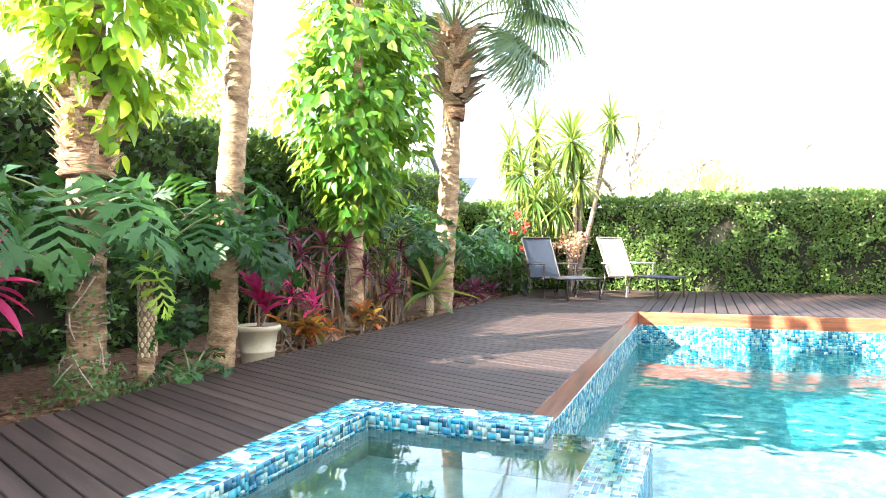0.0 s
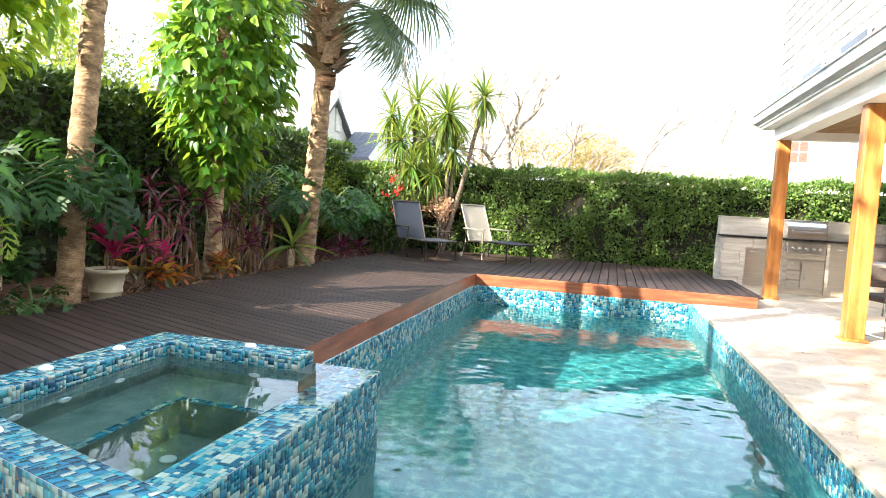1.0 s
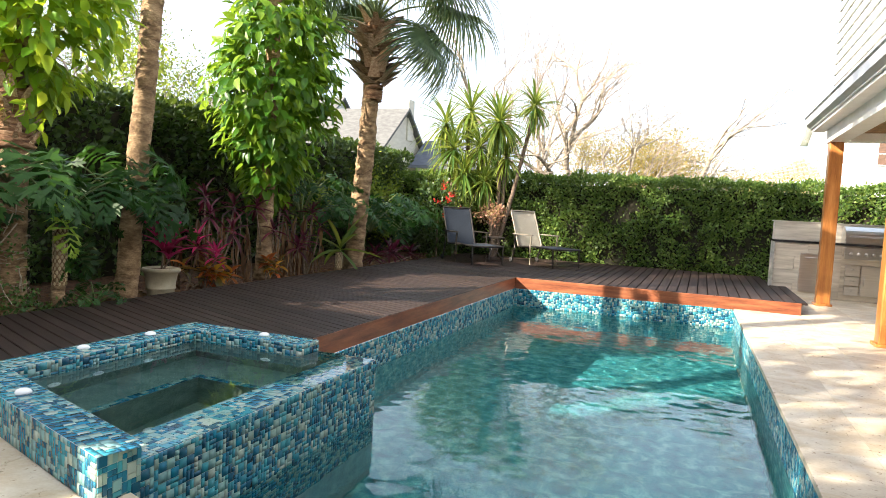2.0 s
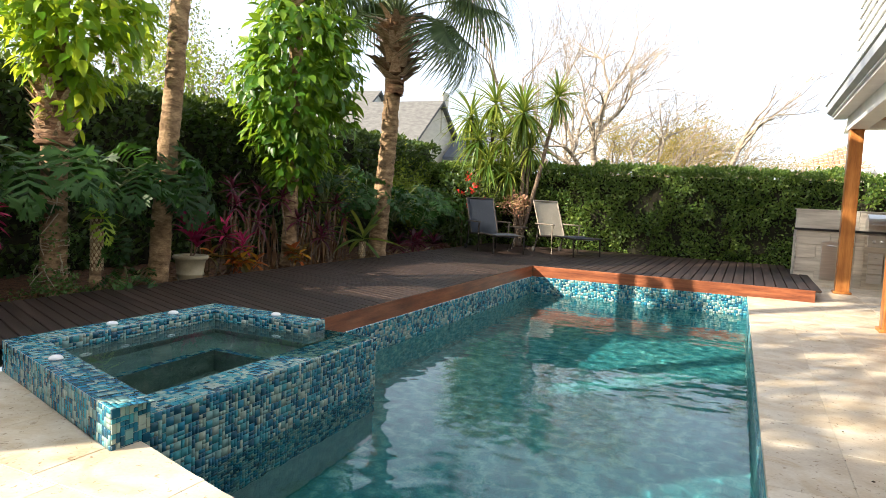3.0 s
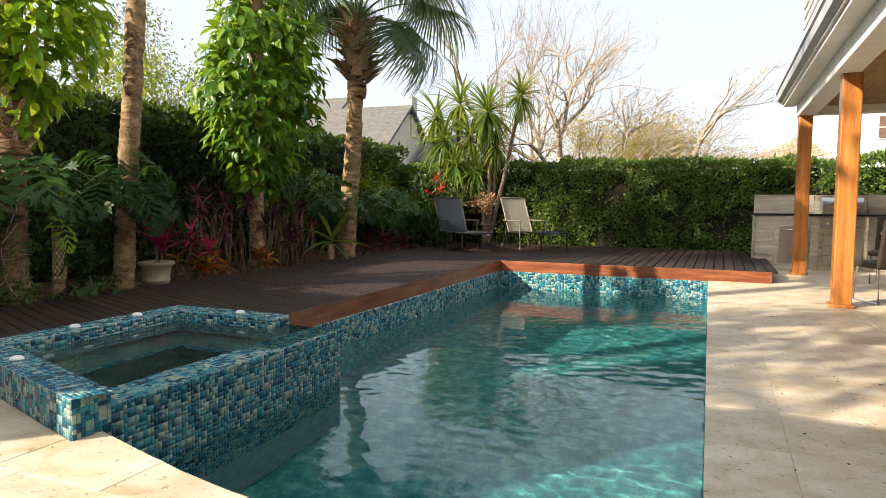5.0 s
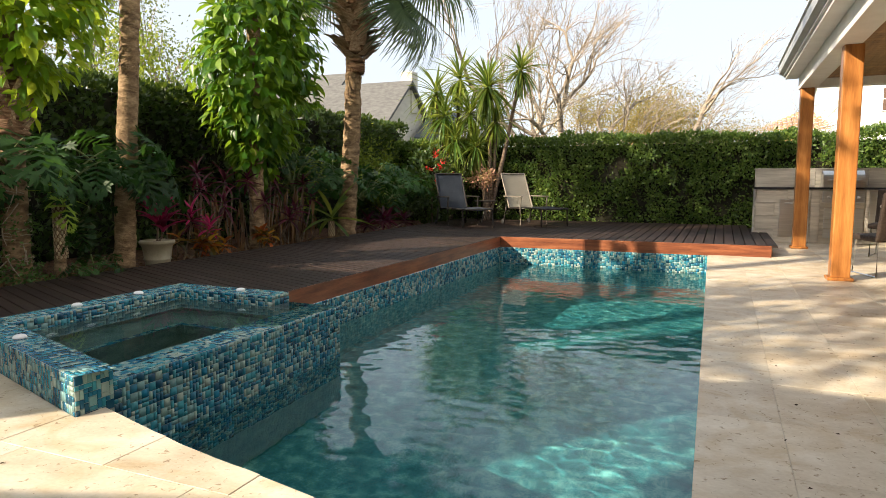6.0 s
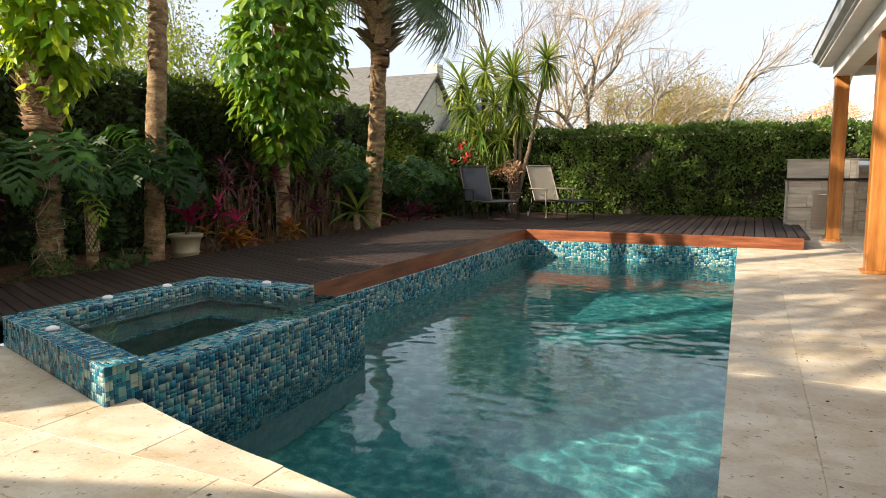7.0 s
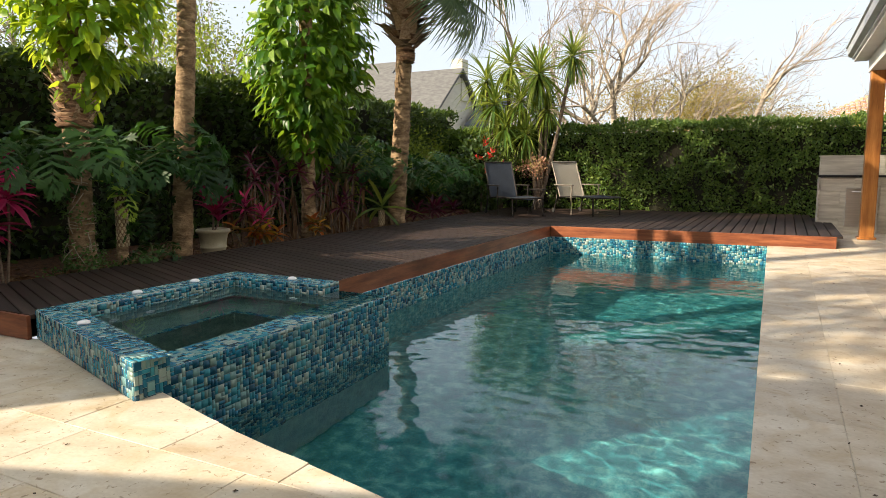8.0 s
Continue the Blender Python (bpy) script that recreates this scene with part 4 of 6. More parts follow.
# split-leaf philodendrons
def lobed_leaf(seed, lobes=8, slim=0.4):
    """Deeply cut blade: lobes on narrow feet along the midrib, each with wavy side fingers and a blunt tip."""
    g = np.random.default_rng(seed)
    V, F = [], []

    def add(x, y):
        h = abs(y)
        V.append((x, y, -0.22 * max(0, x) ** 2 + 0.2 * h - 1.0 * h * h + g.normal(0, 0.006)))
        return len(V) - 1

    rib = [add(i / (2 * lobes), 0.0) for i in range(2 * lobes + 1)]
    for sd in (-1, 1):
        for i in range(lobes):
            s = (i + 0.5) / lobes
            ang = radians(138 - 112 * s) + g.normal(0, 0.06)
            ln = 0.56 * math.sin(math.pi * (0.2 + 0.7 * s)) ** 0.8 * (1.1 - 0.35 * s) * g.uniform(0.88, 1.1)
            w = slim / lobes
            lift, twist = g.normal(0, 0.07), g.normal(0, 0.9)
            bend = g.uniform(0.05, 0.3)

            def at(f, off):
                a = ang - bend * f
                v = add(s + math.cos(a) * ln * f - math.sin(a) * off * w, sd * (math.sin(a) * ln * f + math.cos(a) * off * w))
                V[v] = (V[v][0], V[v][1], V[v][2] + lift * f + twist * off * w * f)
                return v

            rows = [(rib[2 * i + 1], rib[2 * i])]
            for f, wide in ((0.2, 0.62), (0.42, 0.6), (0.6, 0.72), (0.8, 0.6), (1.0, 0.22)):
                rows.append((at(f, -wide), at(f, wide)))
            for a, b in zip(rows, rows[1:]):
                F.append((a[0], a[1], b[1], b[0]))
            for k, f in ((2, 0.6), (3, 0.78)):
                F.append((rows[k][1], at(f + 0.13, 1.75), at(f + 0.03, 1.8)))
                F.append((rows[k][1], rows[k + 1][1], at(f + 0.13, 1.75)))
                F.append((rows[k][0], at(f + 0.03, -1.75), at(f + 0.12, -1.7)))
                F.append((rows[k][0], at(f + 0.12, -1.7), rows[k + 1][0]))
    return V, F


M_PHILO = leafy("philodendron_leaf", [(0.007, 0.027, 0.007), (0.012, 0.043, 0.01), (0.02, 0.062, 0.013), (0.033, 0.086, 0.017)], 0.5, 0.22, (0.12, 0.3, 0.03), per="object")
M_PHILO.node_tree.nodes["Principled BSDF"].inputs["Specular IOR Level"].default_value = 0.22
LOBED = []
for s in (5, 6, 7):
    V, F = lobed_leaf(s)
    me = bpy.data.meshes.new("leaf")
    me.from_pydata([tuple(v) for v in V], [], F)
    me.materials.append(M_PHILO)
    LOBED.append(me)
M_LIME = leafy("lime_leaf", [(0.22, 0.36, 0.04), (0.34, 0.5, 0.06), (0.42, 0.56, 0.1)], 0.4, 0.35, (0.55, 0.7, 0.06), per="object")
LOBED_LIME = []
for s in (8, 9):
    V, F = lobed_leaf(s, 6, 0.26)
    me = bpy.data.meshes.new("leaf")
    me.from_pydata([tuple(v) for v in V], [], F)
    me.materials.append(M_LIME)
    LOBED_LIME.append(me)


def philodendron(at, leaves, seed, label="split-leaf philodendron with large glossy green leaves", kinds=LOBED):
    """leaves: (azimuth, stalk rise in degrees, stalk length, blade length)."""
    p = empty("philodendron", label, "plant", "philodendrons in the bed", at=at)
    g = np.random.default_rng(seed)
    for k, (az, el, ln, size) in enumerate(leaves):
        a, e = radians(az), radians(el)
        o = np.array([math.cos(a), math.sin(a), 0])
        q = np.zeros(3)
        pts = []
        for i in range(6):
            pts.append(tuple(q))
            q = q + (o * math.cos(e) + np.array([0, 0, math.sin(e)])) * ln / 5
            e -= 0.13
        stalk = part("stalk", tube(bmesh.new(), pts, [0.013, 0.011, 0.01, 0.009, 0.008, 0.007], 6), M_STALK, p, "", True)
        d = unit(o * math.cos(e - 0.7) + np.array([0, 0, math.sin(e - 0.7)]) + g.normal(0, 0.16, 3))
        R = facing(d, unit(np.array([0, 0, 1]) + 0.7 * o + g.normal(0, 0.28, 3)), size * 1.08)
        m = Matrix([[*R[i], pts[-1][i]] for i in range(3)] + [[0, 0, 0, 1]])
        lf = new("leaf", kinds[k % len(kinds)])
        lf.parent = stalk
        lf.matrix_basis = m
    return p


def whorl(n, el0, el1, l0, l1, s0, s1, seed, az0=0, az1=360):
    g = np.random.default_rng(seed)
    return [(az0 + (az1 - az0) * (i + g.uniform(-0.3, 0.3)) / n, g.uniform(el0, el1), g.uniform(l0, l1), g.uniform(s0, s1)) for i in range(n)]


philodendron((-2.76, -6.2, 1.22), [(-55, 40, 0.4, 0.5), (-10, 48, 0.45, 0.52), (30, 42, 0.4, 0.48), (85, 45, 0.5, 0.46), (-100, 45, 0.5, 0.5), (150, 60, 0.4, 0.42)], 1)
philodendron((-2.95, -7.0, 0.95), whorl(7, 40, 65, 0.5, 0.8, 0.4, 0.5, 2), 2)
philodendron((-2.8, -5.2, 1.2), [(-40, 35, 0.4, 0.48), (15, 45, 0.45, 0.5), (-90, 48, 0.45, 0.46), (60, 30, 0.35, 0.44)], 3)
philodendron((-2.82, -4.85, 1.16), [(-15, 30, 0.4, 0.48), (35, 35, 0.45, 0.5), (75, 25, 0.4, 0.46), (110, 50, 0.5, 0.44), (5, 62, 0.5, 0.46)], 4)
philodendron((-2.65, -5.4, 0.6), whorl(3, 20, 45, 0.2, 0.3, 0.26, 0.32, 14, 250, 310), 14)
philodendron((-2.5, -5.55, 0.08), whorl(7, 45, 75, 0.2, 0.3, 0.15, 0.22, 5), 5, "low young split-leaf philodendron with green leaves")
philodendron((-2.72, -0.75, 0.9), whorl(8, 40, 72, 0.4, 0.7, 0.34, 0.44, 6), 6)
philodendron((-2.75, 0.3, 0.7), whorl(13, 30, 75, 0.5, 0.95, 0.34, 0.45, 7), 7)
philodendron((-2.9, 1.5, 0.6), whorl(12, 35, 75, 0.6, 1.0, 0.34, 0.45, 8), 8)
philodendron((-3.1, 2.5, 0.6), whorl(12, 35, 75, 0.6, 1.0, 0.34, 0.45, 18), 18)
philodendron((-3.2, -1.2, 0.9), whorl(12, 40, 75, 0.6, 0.9, 0.34, 0.45, 9), 9)
philodendron((-3.35, -5.9, 0.8), whorl(9, 40, 75, 0.5, 0.8, 0.4, 0.5, 10), 10)
philodendron((-3.3, -8.2, 0.5), whorl(11, 40, 75, 0.7, 1.1, 0.42, 0.52, 11), 11)


def blade_template(width, droop, seg=6, fold=0.3):
    V, F = [], []
    for j in range(seg + 1):
        s = j / seg
        w = width * (math.sin(math.pi * min(1, 0.12 + 0.88 * s)) ** 0.7 if s < 1 else 0.02)
        z = -droop * s * s
        V += [(s, w / 2, z + fold * w), (s, 0, z), (s, -w / 2, z + fold * w)]
    for j in range(seg):
        a = 3 * j
        F += [(a, a + 3, a + 4, a + 1), (a + 1, a + 4, a + 5, a + 2)]
    return V, F


LANCE, SWORD = blade_template(0.2, 0.35), blade_template(0.066, 0.45, 5, 0.2)


def rosette_places(at, n, length, el0, el1, seed, up=(0, 0, 1)):
    g = np.random.default_rng(seed)
    pl = []
    for k in range(n):
        f = k / n
        a = k * 2.399 + g.normal(0, 0.2)
        e = radians(el0 + (el1 - el0) * f + g.normal(0, 7))
        d = np.array([math.cos(a) * math.cos(e), math.sin(a) * math.cos(e), math.sin(e)])
        u = np.array([-math.cos(a) * math.sin(e), -math.sin(a) * math.sin(e), math.cos(e)]) + g.normal(0, 0.15, 3)
        pl.append((facing(d, unit(u), length * g.uniform(0.75, 1.15)), np.array(at) + np.array([0, 0, 0.1 * f])))
    return pl


M_PINK = leafy("pink_leaf", [(0.1, 0.01, 0.03), (0.34, 0.015, 0.085), (0.48, 0.025, 0.12), (0.2, 0.015, 0.05)], 0.4, 0.35, (0.7, 0.04, 0.18), per="object")
M_MAROON = leafy("maroon_leaf", [(0.018, 0.01, 0.012), (0.036, 0.011, 0.017), (0.11, 0.013, 0.034), (0.024, 0.016, 0.014)], 0.42, 0.25, (0.45, 0.03, 0.1), per="object")
M_STEM = grained("woody_stem", [(0.09, 0.065, 0.045), (0.2, 0.15, 0.11)], (9, 9, 30), 0.9, bump=0.5)


def cordyline(at, heads, seed, mat, length, label, n_=22, low=-20):
    """heads: (dx, dy, height)."""
    c = empty("cordyline", label, "plant", at=at)
    for k, (dx, dy, h) in enumerate(heads):
        part("stem", tube(bmesh.new(), [(dx * 0.2, dy * 0.2, 0), (dx * 0.7, dy * 0.7, h * 0.5), (dx, dy, h)], [0.013, 0.011, 0.012], 6), M_STEM, c)
        each("leaf", *LANCE, rosette_places((dx, dy, h), n_, length, low, 82, seed + k), mat, c)
    return c


POT = (-2.7, -4.55, 0.07)
pot = empty("plant_pot", "round cream ceramic pot with rolled rim", "pot", at=POT)
M_POT = grained("cream_glaze", [(0.24, 0.21, 0.14), (0.36, 0.33, 0.24)], (6, 6, 6), 0.45, bump=0.08)
part("body", lathe([(0.129, 0), (0.1333, 0.0172), (0.1419, 0.086), (0.1531, 0.0989), (0.1531, 0.1118), (0.1462, 0.1204), (0.1677, 0.258), (0.1892, 0.2752), (0.1995, 0.2967), (0.1935, 0.3182), (0.172, 0.3225), (0.1634, 0.2924)], 32), M_POT, pot, "", True)
part("soil", lathe([(0.1591, 0.2881), (0.1548, 0.2967), (0.043, 0.3053)], 20), M_SOIL, pot)
cordyline((POT[0], POT[1], 0.36), [(0.02, 0.0, 0.2), (0.05, 0.05, 0.12)], 40, M_PINK, 0.34, "bright pink cordyline growing in the cream pot", 15, 36)
cordyline((-2.68, -6.95, 0.06), [(0.12, 0.02, 0.76), (0.1, -0.18, 0.5), (-0.12, 0.02, 0.86)], 50, M_PINK, 0.3, "pink and purple cordyline on thin stems")
cordyline((-3.0, -3.6, 0.06), [(0.1, 0, 0.85), (-0.15, 0.2, 1.05), (0.25, 0.25, 0.65), (0.2, -0.3, 0.45), (0.05, 0.5, 0.95)], 60, M_MAROON, 0.23, "dark magenta cordyline on bare stems", 13, -25)
cordyline((-3.0, -2.2, 0.06), [(0.05, 0.1, 1.05), (0.2, -0.25, 0.65), (-0.1, 0.4, 0.9), (0.3, 0.2, 0.4), (0.1, -0.5, 0.95)], 70, M_MAROON, 0.24, "dark magenta cordyline on bare stems", 13, -25)
cordyline((-2.85, -1.6, 0.06), [(0.05, 0.1, 0.9), (0.15, -0.25, 0.5), (0.0, 0.4, 0.7)], 80, M_MAROON, 0.23, "dark magenta cordyline on bare stems", 13, -25)
cordyline((-2.9, -4.0, 0.06), [(0.1, 0.1, 0.5), (0.2, 0.3, 0.35)], 82, M_PINK, 0.24, "small pink cordyline beside the pot", 12, 0)
cordyline((-2.8, 0.2, 0.06), [(0.15, 0.1, 0.16), (0.2, 0.6, 0.2), (0.1, 1.0, 0.18), (0.25, 1.4, 0.15)], 85, M_MAROON, 0.28, "low dark red cordylines at the deck's edge")
# bare stalks and dry leaves under the cordylines
M_DRYLEAF = leafy("dry_leaf", [(0.07, 0.035, 0.018), (0.14, 0.075, 0.035), (0.22, 0.13, 0.06), (0.1, 0.06, 0.035)], 0.8, 0.15, (0.3, 0.16, 0.06))
thicket = empty("dead_stalks", "thicket of bare grey-brown stalks with withered leaves", "dry plants")
g = np.random.default_rng(161)
pl = []
for k in range(46):
    x, y, h = g.uniform(-3.35, -2.75), g.uniform(-3.9, -1.1), g.uniform(0.35, 0.95)
    dx, dy = g.normal(0, 0.06, 2)
    part("stalk", tube(bmesh.new(), [(x, y, 0.06), (x + dx * 0.4, y + dy * 0.4, 0.06 + h * 0.5), (x + dx, y + dy, 0.06 + h)], [0.009, 0.008, 0.006], 5), M_STEM, thicket)
    for _ in range(5):
        a = g.uniform(0, 6.28)
        pl.append((facing(unit([math.cos(a) * 0.5, math.sin(a) * 0.5, -1.0]), (math.cos(a), math.sin(a), 0.3), g.uniform(0.14, 0.3)), np.array([x + dx, y + dy, 0.06 + h * g.uniform(0.35, 1.0)])))
stamp("withered_foliage", *LANCE, pl, M_DRYLEAF, thicket)
litter = []
for k in range(3200):
    x, y = -2.46 - abs(g.normal(0, 0.5)), g.uniform(-9.0, 3.5)
    if x > -4.2:
        litter.append((facing(unit([g.normal(), g.normal(), g.normal(0, 0.2)]), unit([g.normal(0, 0.3), g.normal(0, 0.3), 1]), g.uniform(0.03, 0.11)), np.array([x, y, 0.075 + abs(g.normal(0, 0.008))])))
lit = stamp("leaf_litter", SMALL_V, SMALL_F, litter, M_DRYLEAF)
tagged(lit, "brown fallen leaves scattered on the mulch", "leaf litter", kind="stuff")

M_CROTON = leafy("croton_leaf", [(0.03, 0.05, 0.015), (0.05, 0.07, 0.015), (0.4, 0.2, 0.02), (0.16, 0.03, 0.02), (0.45, 0.1, 0.02), (0.5, 0.33, 0.03), (0.06, 0.06, 0.02), (0.04, 0.05, 0.02)], 0.35, 0.3, (0.7, 0.3, 0.04), per="object")
BROAD = blade_template(0.46, 0.25)


def croton(at, n, length, seed, h=0.3):
    c = empty("croton", "croton bush with yellow, orange and green leaves", "plant", "crotons along the deck", at=at)
    g = np.random.default_rng(seed)
    for k in range(n):
        x, y, z = g.uniform(-0.16, 0.16), g.uniform(-0.2, 0.2), g.uniform(0.08, h)
        part("stem", tube(bmesh.new(), [(x * 0.3, y * 0.3, 0), (x, y, z)], [0.008, 0.006], 5), M_STEM, c)
        each("leaf", *BROAD, rosette_places((x, y, z), 9, length, -25, 60, seed + k), M_CROTON, c)


croton((-2.66, -3.95, 0.07), 5, 0.16, 90, 0.26)
croton((-2.66, -3.65, 0.07), 4, 0.15, 95, 0.24)
croton((-2.68, -2.75, 0.07), 5, 0.15, 100, 0.26)

# spiky rosette plant on a knobbly stem, by the vine-clad palm
M_YUCCA = leafy("yucca_leaf", [(0.03, 0.08, 0.02), (0.06, 0.13, 0.025), (0.13, 0.21, 0.035), (0.3, 0.33, 0.06)], 0.4, 0.4, (0.55, 0.6, 0.08), per="object")


M_SCAR = grained("leaf_scar", [(0.3, 0.22, 0.13), (0.5, 0.42, 0.28)], (40, 40, 40), 0.8, bump=0.3, per="object", spread=0.3)
SCAR_V = [(-1, 0, 0), (-0.3, -0.62, 0), (0.5, -0.5, 0), (1, 0, 0), (0.5, 0.5, 0), (-0.3, 0.62, 0), (-0.45, 0, 0.32), (0.5, 0, 0.32)]
SCAR_F = [(0, 1, 6), (1, 2, 7, 6), (2, 3, 7), (3, 4, 7), (4, 5, 6, 7), (5, 0, 6)]


def knobbly(at, h, r, head_n, length, mat, seed, label):
    t = empty("stump_palm", label, "plant")
    x, y, z = at
    part("trunk", bumpy_trunk([at, (x + 0.02, y + 0.02, z + h)], (r, r * 0.9), seed=seed, rings=24, ridge=0.08), M_BARK, t, "", True)
    ring, pl = 0, []
    while ring * 0.034 < h * 0.62:  # pale diamond scars in staggered rings
        for i in range(9):
            a = (i + 0.5 * (ring % 2)) * math.tau / 9
            o = np.array([math.cos(a), math.sin(a), 0.0])
            pl.append((facing((0, 0, 1), o, 0.021), np.array([x + 0.012, y + 0.012, z + h * 0.34 + ring * 0.034]) + o * (r * 1.02)))
        ring += 1
    each("leaf_scar", SCAR_V, SCAR_F, pl, M_SCAR, t)
    each("leaf", *blade_template(0.13, 0.25), rosette_places((x + 0.02, y + 0.02, z + h), head_n, length, -25, 80, seed), mat, t)
    return t


knobbly((-2.64, -5.82, 0.06), 0.82, 0.055, 14, 0.24, M_LIME, 110, "short stump with pale leaf scars and lime-green leaves")
philodendron((-2.62, -5.79, 0.86), [(-30, 30, 0.14, 0.26)], 21, "lime-green young split leaf on the scarred stump", LOBED_LIME)
philodendron((-2.66, -5.82, 0.86), [(70, 62, 0.75, 0.36), (95, 52, 0.7, 0.4), (120, 70, 0.8, 0.38), (35, 58, 0.62, 0.36), (160, 75, 0.7, 0.36), (-110, 72, 0.65, 0.34)], 22)
# pale aerial roots, dead sticks and ivy on the vine-clad trunk
M_ROOT = grained("aerial_root", [(0.22, 0.18, 0.13), (0.42, 0.36, 0.28)], (30, 30, 30), 0.85, bump=0.3)
M_IVY = leafy("ivy_leaf", [(0.025, 0.07, 0.02), (0.05, 0.12, 0.03), (0.09, 0.17, 0.04)], 0.5, 0.2)
roots = empty("creeper", "pale aerial roots and small ivy wrapped round the trunk", "creeper")
g = np.random.default_rng(171)
ax_, ay_ = -2.81, -6.12
for k in range(26):
    z0, a0, turn, rise = g.uniform(0.2, 1.25), g.uniform(-2.6, 0.9), g.uniform(0.9, 2.6), g.normal(0, 0.035)
    pts = []
    for i in range(9):
        a = a0 + turn * i / 8
        rr = 0.127 + 0.03 * max(0, 0.35 - z0) + g.uniform(0, 0.006)
        pts.append((ax_ + math.cos(a) * rr, ay_ + math.sin(a) * rr, z0 + rise * i / 8 + g.normal(0, 0.004)))
    part("aerial_root", tube(bmesh.new(), pts, [g.uniform(0.003, 0.006)] * 9, 5), M_ROOT, roots)
for k in range(9):
    a, z0 = g.uniform(-2.0, 0.9), g.uniform(0.3, 1.15)
    o = Vector((math.cos(a), math.sin(a), 0))
    p = Vector((ax_, ay_, z0)) + o * 0.135
    q = p + o * g.uniform(0.0, 0.05) + Vector((-o.y, o.x, 0)) * g.normal(0, 0.09) + Vector((0, 0, -g.uniform(0.08, 0.2)))
    part("dead_stick", tube(bmesh.new(), [p, (p + q) / 2 + o * 0.015, q], [0.006, 0.0055, 0.004], 5), M_ROOT, roots)
pl = []
for k in range(620):
    a = g.uniform(-2.9, 1.3)
    z0 = 0.07 + abs(g.normal(0, 0.16)) if k < 470 else g.normal(0.68, 0.06)
    rr = 0.14 + abs(g.normal(0, 0.03)) + (0.16 * abs(g.normal()) if z0 < 0.14 else 0)
    o = np.array([math.cos(a), math.sin(a), 0])
    pl.append((facing(unit(o * 0.5 + g.normal(0, 0.6, 3)), unit(o + np.array([0, 0, 0.4]) + g.normal(0, 0.3, 3)), g.uniform(0.025, 0.055)), np.array([ax_, ay_, z0]) + o * rr))
stamp("ivy", SMALL_V, SMALL_F, pl, M_IVY, roots)
pl = []
for k in range(300):
    pl.append((facing(unit(g.normal(0, 1, 3)), unit(g.normal(0, 0.5, 3) + np.array([0, 0, 1])), g.uniform(0.025, 0.05)), np.array([-2.62 + g.normal(0, 0.06), -5.82 + g.normal(0, 0.14), 0.08 + abs(g.normal(0, 0.05))])))
ivy = stamp("ground_ivy", SMALL_V, SMALL_F, pl, M_IVY)
tagged(ivy, "low green ivy at the foot of the stump", "ivy", kind="stuff")
M_FALLEN = leafy("fallen_leaf", [(0.2, 0.1, 0.04), (0.34, 0.2, 0.08)], 0.7, 0.15, (0.3, 0.16, 0.06), per="object")
FALLEN = blade_template(0.42, 0.12)
for x, y, az, ln in ((-2.56, -6.82, 0.5, 0.2), (-2.62, -7.05, 2.2, 0.17), (-2.58, -6.6, -0.6, 0.15), (-2.55, -7.4, 1.2, 0.18), (-2.58, -5.7, 2.8, 0.13)):
    fl = raw("fallen_leaf", FALLEN[0], FALLEN[1], M_FALLEN)
    fl.matrix_world = pose(x, y, 0.09, 0, 0, math.degrees(az)) @ Matrix.Diagonal((ln, ln, ln, 1))
    tagged(fl, "large dry tan leaf fallen on the mulch", "fallen leaf", "fallen leaves")
knobbly((-2.62, -1.0, 0.06), 0.35, 0.05, 9, 0.75, M_YUCCA, 111, "small scarred stump with long upright leaves")


def yucca(base, stems, label, seed):
    """stems: (x, y, z of the head, leaves, length)."""
    t = empty("yucca", label, "yucca")
    for k, (x, y, z, n_, ln) in enumerate(stems):
        b = Vector(base)
        e = Vector((x, y, z))
        m_ = b.lerp(e, 0.5) + Vector((0.05, 0.02, 0.12))
        stem = part("stem", bumpy_trunk([b, m_, e], (0.05, 0.04), sides=8, rings=24, seed=seed + k), M_STEM, t, "", True)
        each("leaf", *SWORD, rosette_places((x, y, z), n_, ln, -75, 80, seed + k), M_YUCCA, stem)
    return t


yucca((-1.6, 3.95, 0.06), [(-0.85, 3.95, 3.4, 130, 0.62), (-1.6, 3.9, 3.05, 150, 0.8), (-1.45, 4.05, 2.3, 100, 0.7), (-2.05, 4.0, 2.5, 110, 0.72), (-1.85, 3.8, 1.75, 80, 0.62)], "tall many-stemmed yucca in the corner bed", 120)
yucca((-2.5, 3.9, 0.06), [(-2.6, 3.8, 2.45, 100, 0.8), (-2.3, 3.7, 1.9, 90, 0.75), (-2.9, 4.0, 3.0, 90, 0.8), (-2.35, 4.1, 3.3, 80, 0.75)], "many-stemmed yucca beside the hedge corner", 140)

